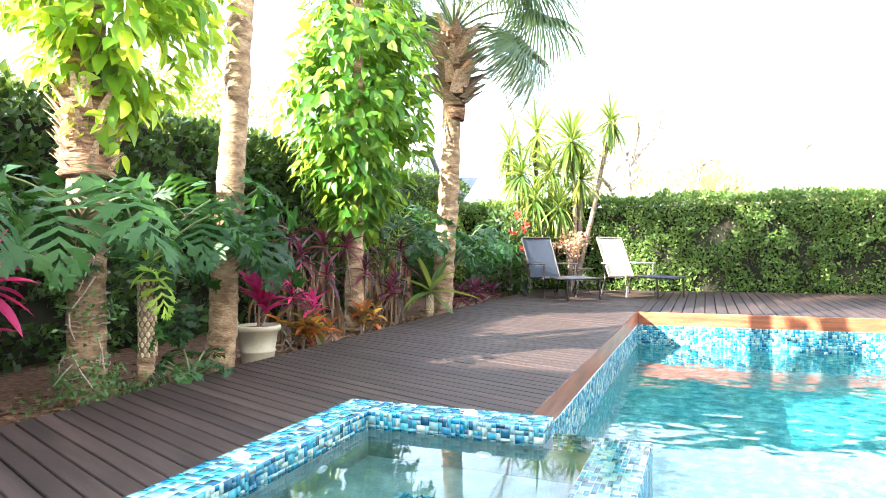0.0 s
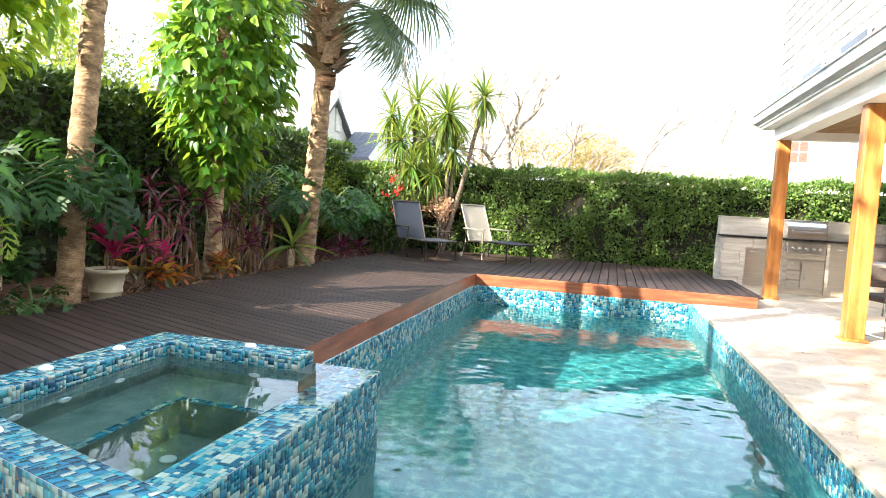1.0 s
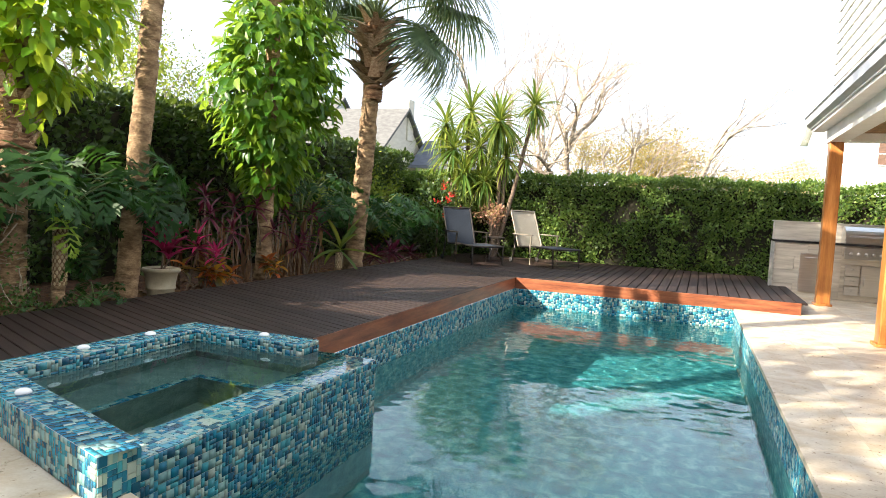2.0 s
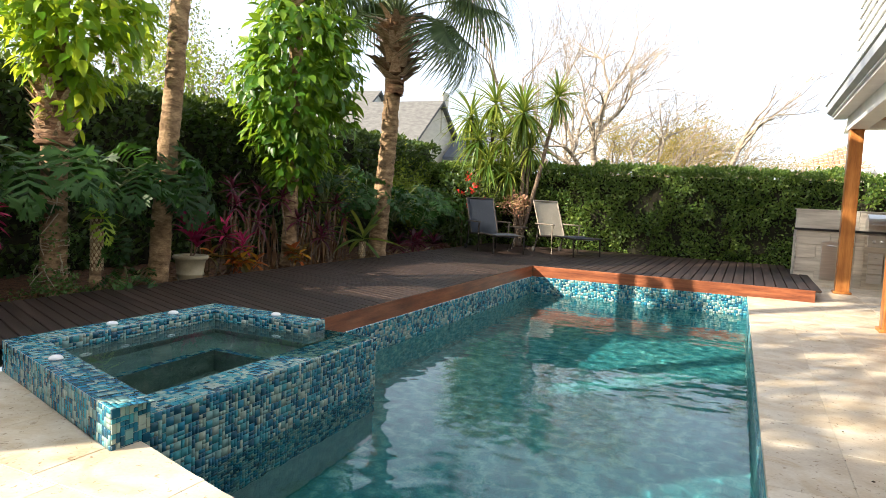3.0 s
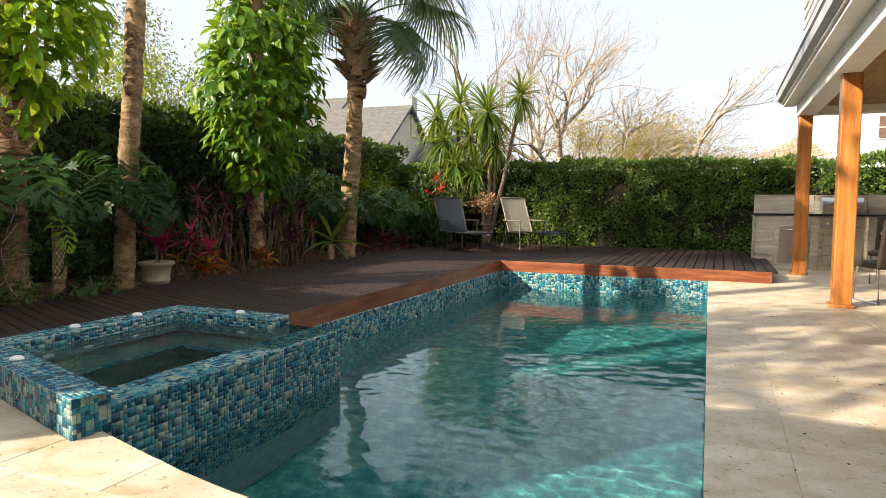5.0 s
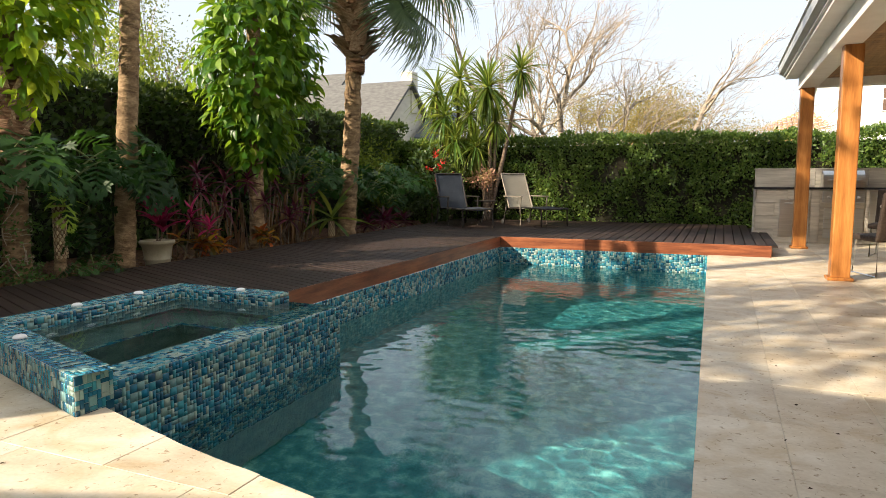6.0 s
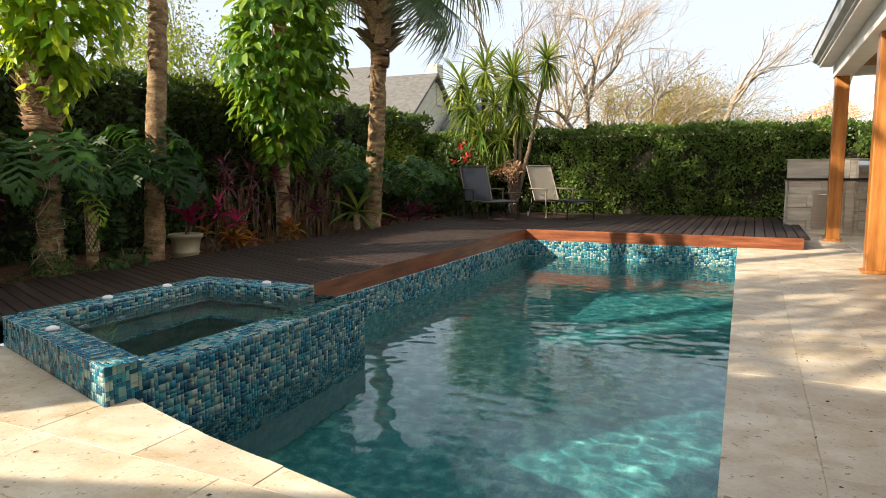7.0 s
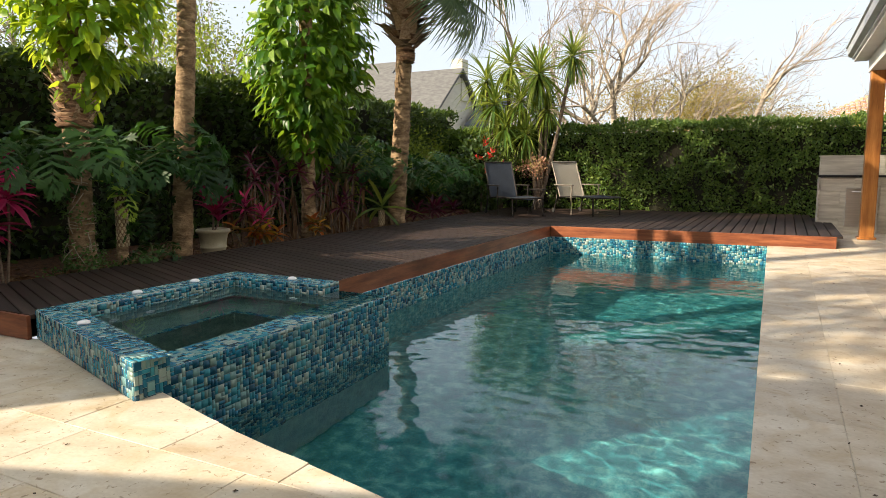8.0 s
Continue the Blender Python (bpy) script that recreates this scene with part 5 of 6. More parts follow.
# twiggy pink shrub behind the loungers and red blooms in the corner
M_PALEPINK = leafy("pale_pink_leaf", [(0.25, 0.12, 0.08), (0.4, 0.2, 0.15), (0.3, 0.22, 0.1), (0.2, 0.16, 0.06)], 0.6, 0.3, (0.6, 0.3, 0.2))
shrub = empty("shrub", "small twiggy shrub with pinkish-tan leaves", "shrub", at=(-1.6, 3.75, 0.06))
g = np.random.default_rng(150)
bm = bmesh.new()
tips = []
tube(bm, [(0, 0, 0), (0.01, 0, 0.8)], [0.025, 0.018], 6)
for k in range(26):
    a, e, ln = g.uniform(0, 6.28), g.uniform(0.2, 1.3), g.uniform(0.25, 0.5)
    q = (math.cos(a) * math.cos(e) * ln, math.sin(a) * math.cos(e) * ln, 0.8 + math.sin(e) * ln)
    tube(bm, [(0.01, 0, 0.75), (q[0] * 0.5, q[1] * 0.5, 0.78 + (q[2] - 0.8) * 0.6), q], [0.009, 0.006, 0.003], 4)
    tips.append(q)
part("twig_mass", bm, M_STEM, shrub)
pl = []
for q in tips:
    for _ in range(26):
        pl.append((facing(unit(g.normal(0, 1, 3)), unit(g.normal(0, 1, 3)), g.uniform(0.04, 0.08)), np.array(q) + g.normal(0, 0.07, 3)))
stamp("leaves", SMALL_V, SMALL_F, pl, M_PALEPINK, shrub)
M_RED = leafy("red_bloom", [(0.5, 0.02, 0.02), (0.7, 0.05, 0.04)], 0.5, 0.3, (0.8, 0.05, 0.03))
bloom = empty("flowering_shrub", "dark green shrub dotted with red blooms", "shrub", at=(-2.7, 3.3, 0.06))
pl, pr = [], []
for _ in range(1500):
    d = unit(g.normal(0, 1, 3))
    p = d * g.uniform(0.75, 1.05) * np.array([0.55, 0.7, 0.8]) * (1 + 0.3 * noise.noise(Vector(d * 3))) + np.array([0, 0, 0.85])
    pl.append((facing(unit(d + g.normal(0, 0.6, 3)), unit(d + g.normal(0, 0.5, 3)), g.uniform(0.07, 0.13)), p))
for _ in range(9):
    d = unit(np.array([abs(g.normal(0, 1)), -abs(g.normal(0, 1)), abs(g.normal(0, 0.7))]))
    c = d * np.array([0.58, 0.72, 0.85]) + np.array([0, 0, 0.85])
    for _ in range(22):
        pr.append((facing(unit(d + g.normal(0, 0.7, 3)), unit(g.normal(0, 1, 3)), g.uniform(0.04, 0.07)), c + g.normal(0, 0.035, 3)))
part("stem", tube(bmesh.new(), [(0, 0, 0), (0, 0, 0.9)], [0.03, 0.015], 6), M_STEM, bloom)
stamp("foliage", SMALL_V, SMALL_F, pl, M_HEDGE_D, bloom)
for k in range(0, len(pr), 22):
    stamp("bloom", SMALL_V, SMALL_F, pr[k:k + 22], M_RED, bloom, "cluster of small red petals")


# ---- beyond the hedges ----
def branch_tree(base, h, spread, seed, depth, lean=(0, 0, 1), r0=0.14, forks=3, angle=0.55):
    """Recursive limbs; returns the mesh and the ends of its twigs."""
    g = np.random.default_rng(seed)
    bm = bmesh.new()
    ends = []

    def grow(p, d, ln, r, k):
        pts, rad = [tuple(p)], [r]
        q, dd = np.array(p, float), np.array(d, float)
        for i in range(4):
            dd = unit(dd + g.normal(0, 0.13, 3) + np.array([0, 0, 0.04]))
            q = q + dd * ln / 4
            pts.append(tuple(q))
            rad.append(r * (1 - 0.07 * (i + 1)))
        tube(bm, pts, rad, 7 if k > 3 else (5 if k > 1 else 3), False)
        if k == 0:
            ends.append((q, dd))
            return
        for j in range(forks if k > 1 else forks + 1):
            o = unit(np.cross(dd, g.normal(0, 1, 3)))
            nd = unit(dd + o * g.uniform(0.35, 1.0) * angle * 1.6 + np.array(spread) * 0.12)
            start = np.array(pts[-1]) if j == 0 else np.array(pts[int(g.integers(2, 5))])
            grow(start, nd, ln * g.uniform(0.66, 0.9), rad[-1] * g.uniform(0.62, 0.85), k - 1)

    grow(base, unit(lean), h, r0, depth)
    return bm, ends


M_PALEBARK = grained("pale_bark", [(0.13, 0.1, 0.075), (0.29, 0.24, 0.18), (0.48, 0.42, 0.34)], (7, 7, 14), 0.85, bump=0.4)
M_BUD = leafy("red_buds", [(0.35, 0.16, 0.1), (0.45, 0.25, 0.16), (0.4, 0.3, 0.16)], 0.6, 0.3, (0.6, 0.3, 0.2))
M_GOLD = leafy("golden_leaf", [(0.19, 0.18, 0.045), (0.34, 0.26, 0.075), (0.45, 0.33, 0.12), (0.24, 0.24, 0.07)], 0.6, 0.4, (0.6, 0.48, 0.12))
M_OLIVE = leafy("olive_leaf", [(0.07, 0.1, 0.03), (0.13, 0.17, 0.045), (0.22, 0.25, 0.07)], 0.55, 0.35, (0.35, 0.42, 0.1))


def leaf_at_ends(ends, per, size, scatter, g):
    return [(facing(unit(g.normal(0, 1, 3)), unit(g.normal(0, 1, 3)), size * g.uniform(0.6, 1.4)), e + g.normal(0, scatter, 3)) for e, d in ends for _ in range(per)]


def wild_tree(base, h, spread, seed, depth, mat, per, size, scatter, label, lean=(0, 0, 1), r0=0.14, forks=3, angle=0.55):
    t = empty("tree", label, "tree")
    bm, ends = branch_tree(base, h, spread, seed, depth, lean, r0, forks, angle)
    part("trunk", bm, M_PALEBARK, t, "pale branching trunk and limbs")
    if per:
        stamp("crown", SMALL_V, SMALL_F, leaf_at_ends(ends, per, size, scatter, np.random.default_rng(seed)), mat, t)
    return t


wild_tree((-1.5, 8.6, -0.06), 1.85, (1.0, 0, 0.15), 204, 6, M_BUD, 1, 0.035, 0.05, "bare winter tree with pale spreading limbs", (0.15, 0, 1), 0.25, 3, 0.75)
wild_tree((-0.6, 8.0, -0.06), 2.1, (1.5, 0, -0.2), 211, 6, M_BUD, 1, 0.035, 0.05, "bare winter tree leaning low over the hedge", (0.6, 0, 0.8), 0.21, 3, 0.6)
wild_tree((-2.6, 10.5, -0.06), 2.6, (0.2, 0, 0.5), 217, 6, M_BUD, 1, 0.035, 0.05, "bare winter tree with thin upright twigs", (0, 0, 1), 0.15, 3, 0.5)
for k, (x, y, h) in enumerate(((0.3, 13.0, 1.55), (2.6, 14.5, 1.25), (-1.6, 13.5, 1.5), (5.0, 18.0, 1.0), (1.4, 12.0, 1.2))):
    wild_tree((x, y, -0.06), h, (0.3, 0, 0), 230 + k, 4, M_GOLD, 75, 0.065, 0.27, "leafy tree turning olive and gold", r0=0.15, forks=3)

# tall airy trees far beyond the side hedge
for k, (x, y, h) in enumerate(((-18.5, 8.5, 3.0), (-21.5, 6.0, 3.3), (-16.5, 10.5, 2.6), (-25.0, 3.0, 3.0))):
    wild_tree((x, y, -0.06), h, (0, 0, 0.5), 250 + k, 4, M_OLIVE, 40, 0.11, 0.3, "tall airy tree with fine olive foliage", r0=0.22)

# sunlit young trees just behind the side hedge
M_SUNLEAF = leafy("sunlit_leaf", [(0.06, 0.12, 0.02), (0.12, 0.2, 0.03), (0.22, 0.31, 0.045), (0.34, 0.38, 0.06)], 0.5, 0.45, (0.6, 0.65, 0.08))
wild_tree((-6.7, -2.1, -0.06), 1.15, (0, 0, 0.4), 270, 4, M_SUNLEAF, 46, 0.075, 0.2, "young tree with small yellow-green leaves", r0=0.08)
wild_tree((-7.2, 0.4, -0.06), 0.95, (0, 0, 0.4), 272, 4, M_SUNLEAF, 46, 0.075, 0.2, "young tree with small yellow-green leaves", r0=0.08)

for k, (x, y, h) in enumerate(((-4.9, 2.2, 0.72), (-5.0, 3.3, 0.66), (-5.1, 1.1, 0.7))):
    wild_tree((x, y, -0.06), h, (0, 0, 0.3), 280 + k, 4, M_SUNLEAF, 40, 0.07, 0.16, "leafy shrub with sunlit yellow-green top", r0=0.05)

# neighbouring houses
M_SHINGLE = grained("grey_shingle", [(0.085, 0.085, 0.085), (0.145, 0.145, 0.14)], (3, 3, 9), 0.9, bump=0.4, detail=60)
M_CREAM = grained("cream_siding", [(0.5, 0.46, 0.38), (0.6, 0.56, 0.47)], (2, 2, 8), 0.85, bump=0.15)
M_SLATE = grained("blue_slate", [(0.07, 0.08, 0.1), (0.12, 0.13, 0.155)], (3, 3, 9), 0.8, bump=0.3)
M_TERRA = grained("terracotta", [(0.34, 0.17, 0.09), (0.46, 0.26, 0.15), (0.55, 0.36, 0.24)], (4, 4, 4), 0.85, bump=0.2, per="island", spread=0.2)


def gable_house(name, x0, x1, y0, y1, eave, ridge, roof_mat, wall_mat, label, along="x", over=0.35):
    """Walls and a pitched roof with thickness; the ridge runs along x or y."""
    h = empty(name, label, "house")
    bm = box(bmesh.new(), x0, y0, -0.06, x1, y1, eave)
    xm, ym = (x0 + x1) / 2, (y0 + y1) / 2
    if along == "x":
        tri = [((x, y0, eave), (x, y1, eave), (x, ym, ridge)) for x in (x0, x1)]
    else:
        tri = [((x0, y, eave), (x1, y, eave), (xm, y, ridge)) for y in (y0, y1)]
    for t_ in tri:
        bm.faces.new([bm.verts.new(p) for p in t_])
    part("wall", bm, wall_mat, h)
    for s in (-1, 1):
        bm = bmesh.new()
        if along == "x":
            half = (y1 - y0) / 2
            k = (ridge - eave) / half
            q = [(x0 - over, ym, ridge), (x1 + over, ym, ridge), (x1 + over, ym + s * (half + over), eave - k * over), (x0 - over, ym + s * (half + over), eave - k * over)]
        else:
            half = (x1 - x0) / 2
            k = (ridge - eave) / half
            q = [(xm, y0 - over, ridge), (xm, y1 + over, ridge), (xm + s * (half + over), y1 + over, eave - k * over), (xm + s * (half + over), y0 - over, eave - k * over)]
        lo = [bm.verts.new((a, b, c + 0.02)) for a, b, c in q]
        hi = [bm.verts.new((a, b, c + 0.2)) for a, b, c in q]
        bm.faces.new(lo), bm.faces.new(hi)
        for i in range(4):
            bm.faces.new((lo[i], lo[(i + 1) % 4], hi[(i + 1) % 4], hi[i]))
        bmesh.ops.recalc_face_normals(bm, faces=bm.faces[:])
        part("roof", bm, roof_mat, h)
    return h


h1 = gable_house("house", -25.0, -13.9, 22.0, 28.0, 4.15, 6.6, M_SHINGLE, M_CREAM, "cream neighbouring house with grey shingle roof", "x")
boxpart("chimney", (-14.5, 25.4, 5.0, -13.8, 26.2, 7.4), M_CREAM, h1, "square cream chimney")
gable_house("house", -36.0, -23.5, 30.0, 38.0, 5.6, 8.9, M_SHINGLE, M_WHITE, "white house with a tall grey shingle roof", "x")
gable_house("house", -13.2, -9.6, 25.5, 29.5, 3.6, 5.0, M_SLATE, M_CREAM, "low house with a dark slate roof", "x")


# white house and tiled roof past the far hedge
white_house = gable_house("house", 7.6, 15.0, 22.0, 30.0, 5.6, 7.0, M_WHITE, M_WHITE, "white two-storey house with brown shutters", "x")
M_SHUTTER = grained("brown_shutter", [(0.09, 0.055, 0.04), (0.15, 0.09, 0.065)], (4, 4, 20), 0.7)
wd = boxpart("window", (9.15, 21.93, 3.85, 9.95, 21.995, 4.85), M_WHITE, white_house, "white-framed window with muntins")
for a, b in ((9.2, 9.53), (9.57, 9.9)):
    for c, d in ((3.9, 4.33), (4.37, 4.8)):
        boxpart("pane", (a, 21.915, c, b, 21.929, d), M_SHUTTER, wd)
terra = empty("house", "low house with a pale terracotta barrel-tile roof", "house")
boxpart("wall", (4.5, 21.0, -0.06, 7.6, 25.0, 2.95), M_CREAM, terra)
bm = bmesh.new()
for k in range(18):
    x0_ = 4.2 + k * 0.19
    rise = 1.1 * min(k / 12, (17 - k) / 5)
    top_y = 20.6 + 2.4 * min(k / 12, (17 - k) / 5)
    for j in range(5):
        f0, f1 = j / 5, (j + 1) / 5
        y0_, y1_ = 20.6 + (top_y - 20.6) * f0, 20.6 + (top_y - 20.6) * f1 + 0.03
        z0_, z1_ = 3.02 + rise * f0 + 0.02, 3.02 + rise * f1
        va = [[bm.verts.new((x0_ + 0.095 - 0.1 * math.cos(a), y, z + 0.075 * math.sin(a))) for a in (0, 0.8, 1.57, 2.34, 3.14)] for y, z in ((y0_, z0_), (y1_, z1_))]
        for i in range(4):
            bm.faces.new((va[0][i], va[0][i + 1], va[1][i + 1], va[1][i]))
part("roof", bm, M_TERRA, terra, "sunlit terracotta barrel tiles")

# ---- travertine paving, slab by slab ----
paving = empty("pavement", "honed cream travertine slabs in mixed sizes", "paving", kind="structure")
bedv = [(-3.2, -12.6), (8.6, -12.6), (8.6, 4.5), (3.9, 4.5), (3.9, 0.03), (3.18, 0.03), (3.31, -8.84), (2.17, -8.48), (1.3, -8.29), (0.6, -8.09), (-0.95, -7.72), (-0.95, -7.7), (-3.2, -7.7)]
raw("mortar_bed", [(x, y, -0.0035) for x, y in bedv], [tuple(range(len(bedv)))], M_JOINT, paving)


def clip(poly, a, b):
    """Keep what lies to the right of the line from a to b."""
    out = []
    side = lambda p: (b[0] - a[0]) * (p[1] - a[1]) - (b[1] - a[1]) * (p[0] - a[0])
    for p, q in zip(poly, poly[1:] + poly[:1]):
        sp, sq = side(p), side(q)
        if sp <= 0:
            out.append(p)
        if (sp < 0 < sq) or (sq < 0 < sp):
            f = sp / (sp - sq)
            out.append((p[0] + (q[0] - p[0]) * f, p[1] + (q[1] - p[1]) * f))
    return out


def slab(poly):
    if len(poly) < 3:
        return
    area = 0.5 * abs(sum(p[0] * q[1] - q[0] * p[1] for p, q in zip(poly, poly[1:] + poly[:1])))
    if area < 0.006:
        return
    cx, cy = sum(p[0] for p in poly) / len(poly), sum(p[1] for p in poly) / len(poly)
    rings = []
    for inset, z in ((0.001, -0.035), (0.001, -0.002), (0.003, 0.0)):
        rings.append([(x - cx - math.copysign(min(inset, abs(x - cx)), x - cx), y - cy - math.copysign(min(inset, abs(y - cy)), y - cy), z) for x, y in poly])
    k = len(poly)
    v = [p for r in rings for p in r]
    f = [tuple(range(2 * k, 3 * k))] + [(j * k + i, j * k + (i + 1) % k, (j + 1) * k + (i + 1) % k, (j + 1) * k + i) for j in range(2) for i in range(k)]
    me = bpy.data.meshes.new("slab")
    me.from_pydata(v, [], f)
    me.materials.append(M_TRAV)
    ob = new("slab", me)
    ob.parent = paving
    ob.location = (cx, cy, rng.uniform(-0.0008, 0.0008))


prng = random.Random(4)
NEAR_EDGE = [(-0.98, -7.7), (0.61, -8.205), (0.616, -8.045), (1.3, -8.245), (2.17, -8.435), (3.315, -8.8)]


def edge_y(x):
    """How far the near paving reaches towards the pool and spa."""
    if x <= NEAR_EDGE[0][0]:
        return -7.755 if x < -1.0 else -7.7
    for (a, b), (c, d) in zip(NEAR_EDGE, NEAR_EDGE[1:]):
        if x <= c:
            return b + (d - b) * (x - a) / (c - a)
    return NEAR_EDGE[-1][1]


# right of the pool: columns that run along it
xcol, w_i = 3.0, 0
for w in (0.61, 0.41, 0.61, 0.61, 0.41, 0.61, 0.41, 0.61):
    y = -12.6 + prng.choice((0, -0.2, -0.4))
    while y < 4.4:
        ln = prng.choice((0.41, 0.61, 0.61, 0.91))
        poly = [(xcol, y), (xcol + w, y), (xcol + w, y + ln), (xcol, y + ln)]
        if y + ln > 0.03 and xcol < 3.99:
            poly = [(a, min(b, 0.0)) for a, b in poly] if y < 0 and xcol < 3.5 else ([(max(a, 3.995), b) for a, b in poly] if xcol + w > 4.0 else [])
        if poly and xcol < 3.4:
            poly = clip(poly, (3.285, -9.2), (3.155, 0.1)) if y > -9.4 else [(max(a, 3.3), b) for a, b in poly]
        if poly:
            slab(poly)
        y += ln
    xcol += w
# this side of pool and spa: rows across
y = -7.5
for h_ in (0.41, 0.61, 0.41, 0.61, 0.61, 0.41, 0.61, 0.61, 0.61, 0.61):
    x = -3.4 + prng.choice((0, 0.2, 0.35))
    while x < 3.315:
        ln = prng.choice((0.41, 0.61, 0.61, 0.91))
        x1 = min(x + ln, 3.315)
        if edge_y(x) > y and edge_y(x1) > y and not x < 0.61 < x1:
            slab([(x, y - h_), (x1, y - h_), (x1, y), (x, y)])
        else:
            cuts = sorted({x + 0.001, x1 - 0.001} | {c for c in (-0.98, 0.609, 0.617, 1.3, 2.17) if x < c < x1} | {x + (x1 - x) * i / 8 for i in range(1, 8)})
            low = [c for c in cuts if edge_y(c) > y - h_ + 0.01]
            if len(low) > 1:
                slab([(low[0], y - h_), (low[-1], y - h_)] + [(c, min(y, edge_y(c))) for c in reversed(low)])
        x += ln
    y -= h_

# dark crumbs of leaf blown over the paving
g = np.random.default_rng(401)
M_CRUMB = grained("dry_crumb", [(0.03, 0.022, 0.015), (0.1, 0.07, 0.045)], (40, 40, 40), 0.9)
pl = []
for k in range(150):
    x, y = (g.uniform(3.35, 4.6), g.uniform(-9.0, 0.0)) if k < 95 else (g.uniform(-1.4, 2.4), g.uniform(-9.4, -8.6))
    pl.append((facing(unit([g.normal(), g.normal(), 0.1]), unit([g.normal(0, 0.3), g.normal(0, 0.3), 1]), g.uniform(0.008, 0.024)), np.array([x, y, 0.003])))
crumbs = stamp("leaf_crumbs", SMALL_V, SMALL_F, pl, M_CRUMB)
tagged(crumbs, "tiny dark leaf crumbs scattered on the paving", "leaf crumbs", kind="stuff")

# ---- glass mosaic, tile by tile ----
TU = 0.0235
TILE_V = [(0, 0, -0.002), (1, 0, -0.002), (1, 1, -0.002), (0, 1, -0.002), (0.03, 0.03, 1), (0.97, 0.03, 1), (0.97, 0.97, 1), (0.03, 0.97, 1)]
TILE_F = [(4, 5, 6, 7), (0, 1, 5, 4), (1, 2, 6, 5), (2, 3, 7, 6), (3, 0, 4, 7)]


def mosaic(o, u, v, wide, high, seed):
    """Random tiles of one or two units each way over a face; u, v are unit vectors, their cross product points outwards."""
    g = np.random.default_rng(seed)
    o, u, v = np.array(o, float), unit(u), unit(v)
    nrm = np.cross(u, v)
    nu, nv = max(1, round(wide / TU)), max(1, round(high / TU))
    su, sv = wide / nu, high / nv
    used = np.zeros((nu, nv), bool)
    pl = []
    for j in range(nv):
        for i in range(nu):
            if used[i, j]:
                continue
            a, b = [(1, 1), (2, 1), (1, 2), (2, 2)][int(g.choice(4, p=[0.34, 0.12, 0.28, 0.26]))]
            if i + a > nu or used[i:i + a, j].any():
                a = 1
            if j + b > nv or used[i:i + a, j:j + b].any():
                b = 1
            used[i:i + a, j:j + b] = True
            tilt = g.normal(0, 0.005, 2)
            n2 = unit(nrm + u * tilt[0] + v * tilt[1])
            R = np.stack([u * (a * su - 0.0028), v * (b * sv - 0.0028), n2 * 0.0045], 1)
            pl.append((R, o + u * (i * su + 0.0014) + v * (j * sv + 0.0014)))
    return pl


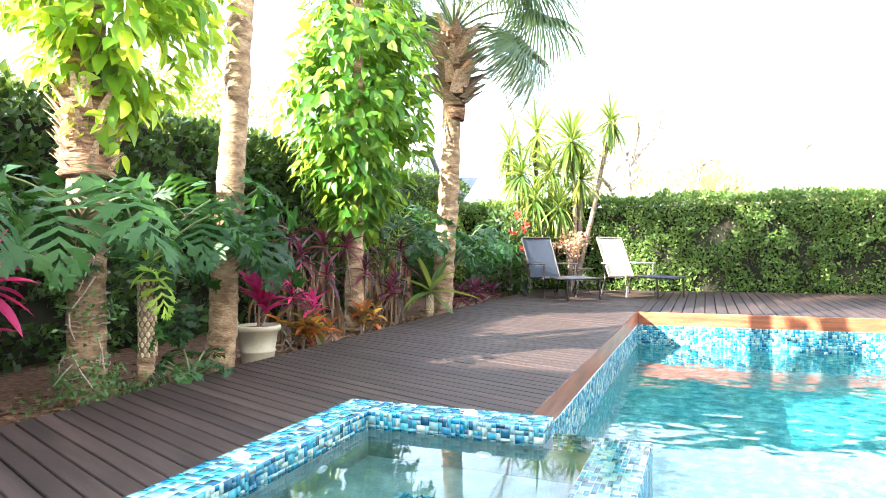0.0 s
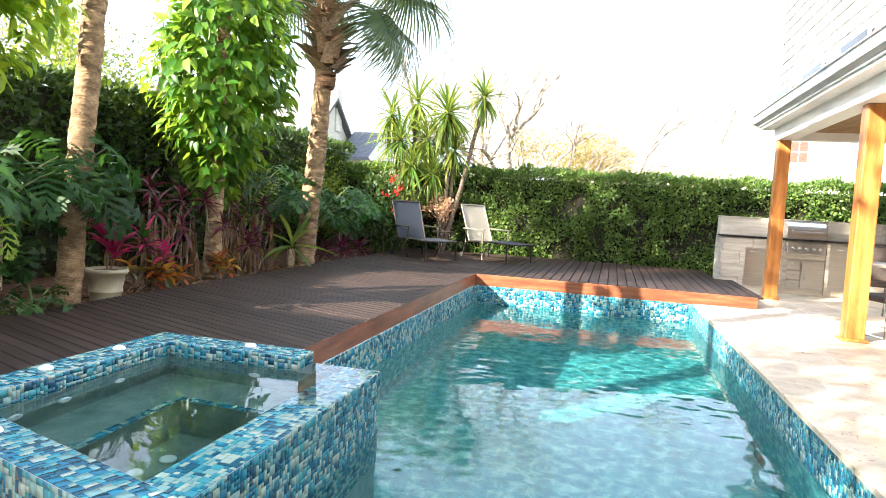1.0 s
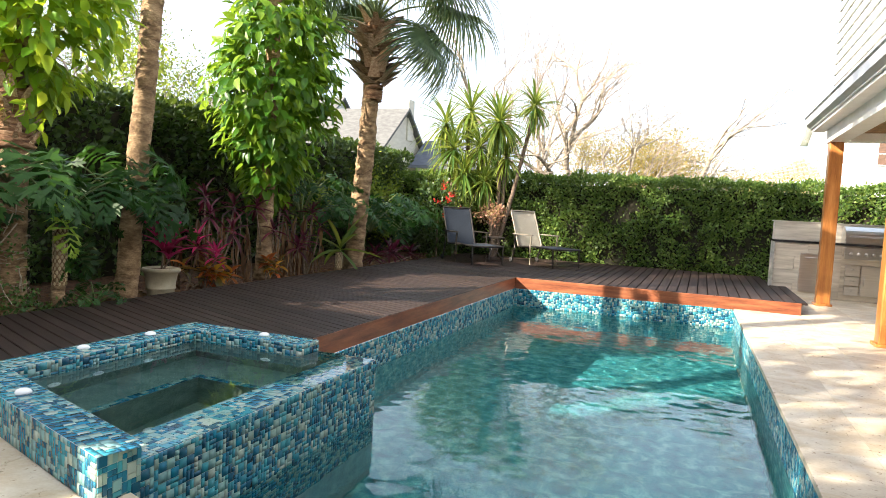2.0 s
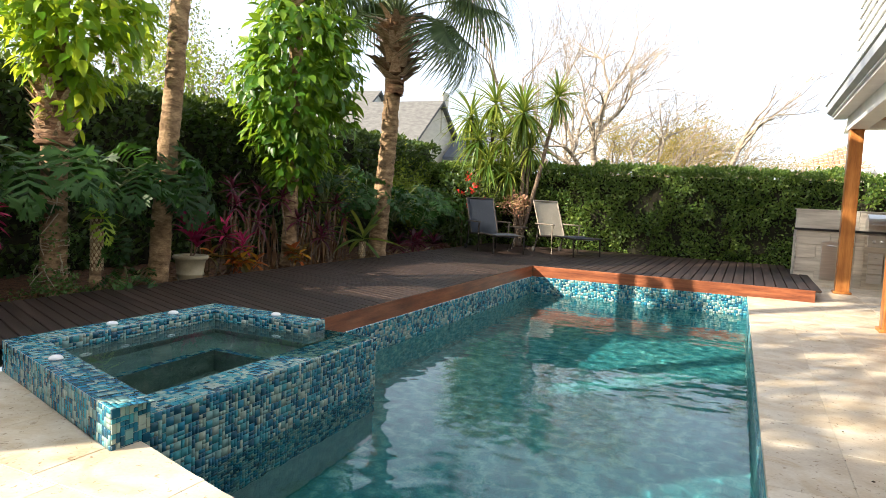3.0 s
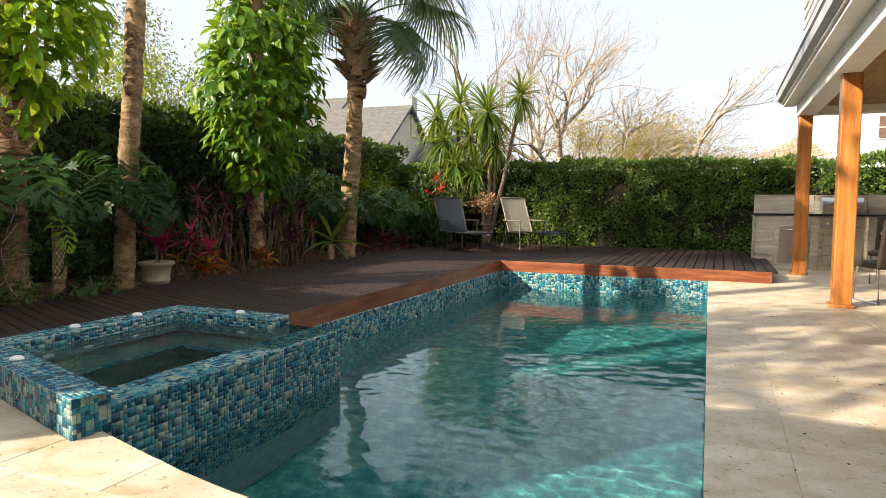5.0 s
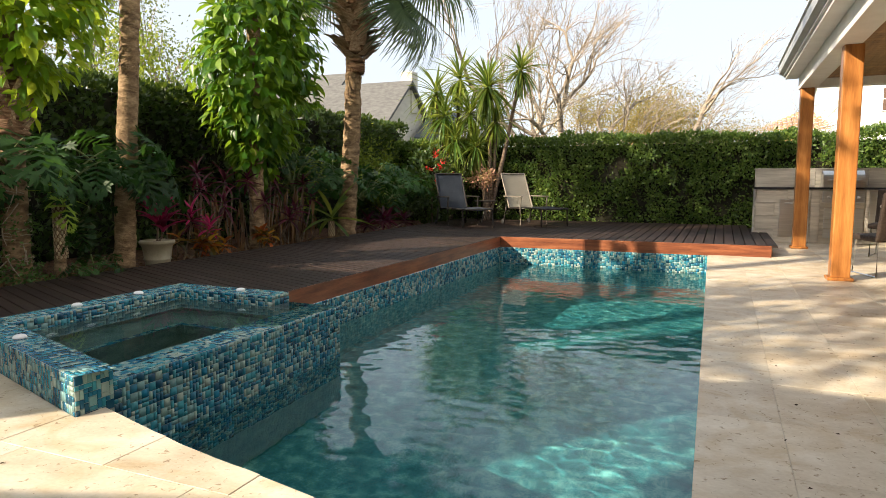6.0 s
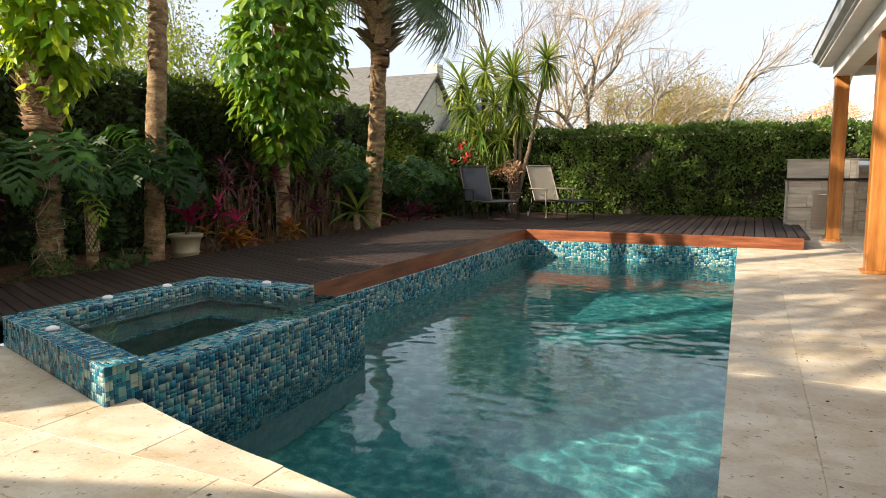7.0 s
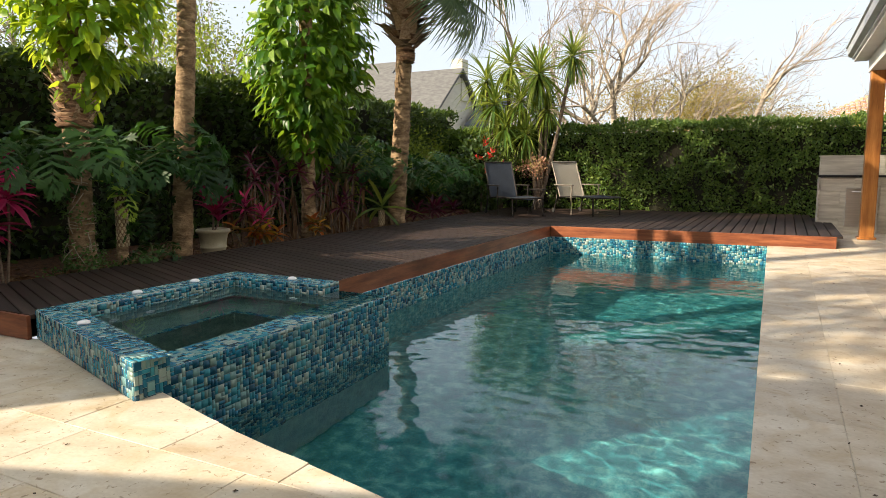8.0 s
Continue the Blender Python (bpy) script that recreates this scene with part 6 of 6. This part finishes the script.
X, Y, Z = np.eye(3)
nd = unit([SX1 - SX0, SYN - SYC, 0])
nlen = math.hypot(SX1 - SX0, SYN - SYC)
faces = [
    ((SX0, SYF, SPA_TOP), -Y, X, SYF - SYC, WALL),  # rim beside the deck
    ((SX0 + WALL, SYF, SPA_TOP), -Y, X, WALL, RIM_END - SX0 - WALL),  # far rim
    ((SX0, SYC, SPA_TOP), nd, np.cross(Z, nd), nlen, WALL * 0.93),  # near rim
    ((SX0, SYC, 0.0), nd, Z, nlen, SPA_TOP),  # near face
    ((SX1, SYN, -0.3), Y, Z, WALL, 0.3 + SPA_TOP),  # end of the near wall
    ((RIM_END, SYF - WALL, WEIR), Y, Z, WALL, SPA_TOP - WEIR),
    ((SX1, SYN + WALL + 0.001, WEIR), -X, Z, 0.24, SPA_TOP - WEIR),
    ((ix0, SYC + 0.1, 0.03), Y, Z, SYF - WALL - SYC - 0.1, SPA_TOP - 0.03),
    ((ix0, SYF - WALL, 0.03), X, Z, RIM_END - ix0, SPA_TOP - 0.03),
    ((SX1 - 0.24, iy0, WEIR), X, Y, 0.24, 0.75),
    ((SX1 - 0.24, iy0 + 0.75, WEIR), X, Y, 0.24, SYF - iy0 - 0.75),
    ((SX1, SYN + WALL, -0.8), Y, Z, SYF - SYN - WALL, 0.8 + WEIR),  # spill face
    ((SX1, SYF, -0.8), -X, Z, SX1, 0.8 + WEIR),
    ((RIM_END, SYF, 0.0), -X, Z, RIM_END - SX0, SPA_TOP),
    ((fx0 - 0.06, fy1 + 0.06, -0.356), -Y, X, fy1 - fy0, 0.06),
    ((fx0 - 0.06, fy1, -0.356), X, Y, fx1 - fx0 + 0.06, 0.06),
]
rest, single = [], []
for k, (o, u, v, a, b) in enumerate(faces):
    if a < 0.02 or b < 0.02:
        continue
    pl = mosaic(o, u, v, a, b, 300 + k)
    if k in (9, 4):
        single += pl
    else:
        rest += pl
single, rest = single[:300], rest + single[300:]
stamp("mosaic", TILE_V, TILE_F, rest, M_TILE, spa)
tagged(bpy.data.objects["mosaic"], kind="stuff")
me = bpy.data.meshes.new("tile")
me.from_pydata(TILE_V, [], TILE_F)
me.materials.append(M_TILE_OB)
for R, T in single:
    ob = new("tile", me)
    ob.parent = spa
    ob.matrix_basis = Matrix([[*R[i], T[i]] for i in range(3)] + [[0, 0, 0, 1]])
band = []
for k, (o, u, v, a, b) in enumerate((((0.0, 0.0, -0.33), X, Z, 3.17, 0.32), ((0.0, SYF, -0.33), Y, Z, -SYF, 0.32), ((3.17, 0.0, -0.33), (0.13, -8.95, 0), Z, 8.95, 0.33))):
    u, v = unit(u), unit(v)
    pl = mosaic(o, u, v, a, b, 340 + k)
    band += [(R, T + np.cross(u, v) * 0.002) for R, T in pl]
stamp("mosaic_band", TILE_V, TILE_F, band, M_TILE, pool, "waterline band of teal and blue glass mosaic")
tagged(bpy.data.objects["mosaic_band"], kind="stuff")
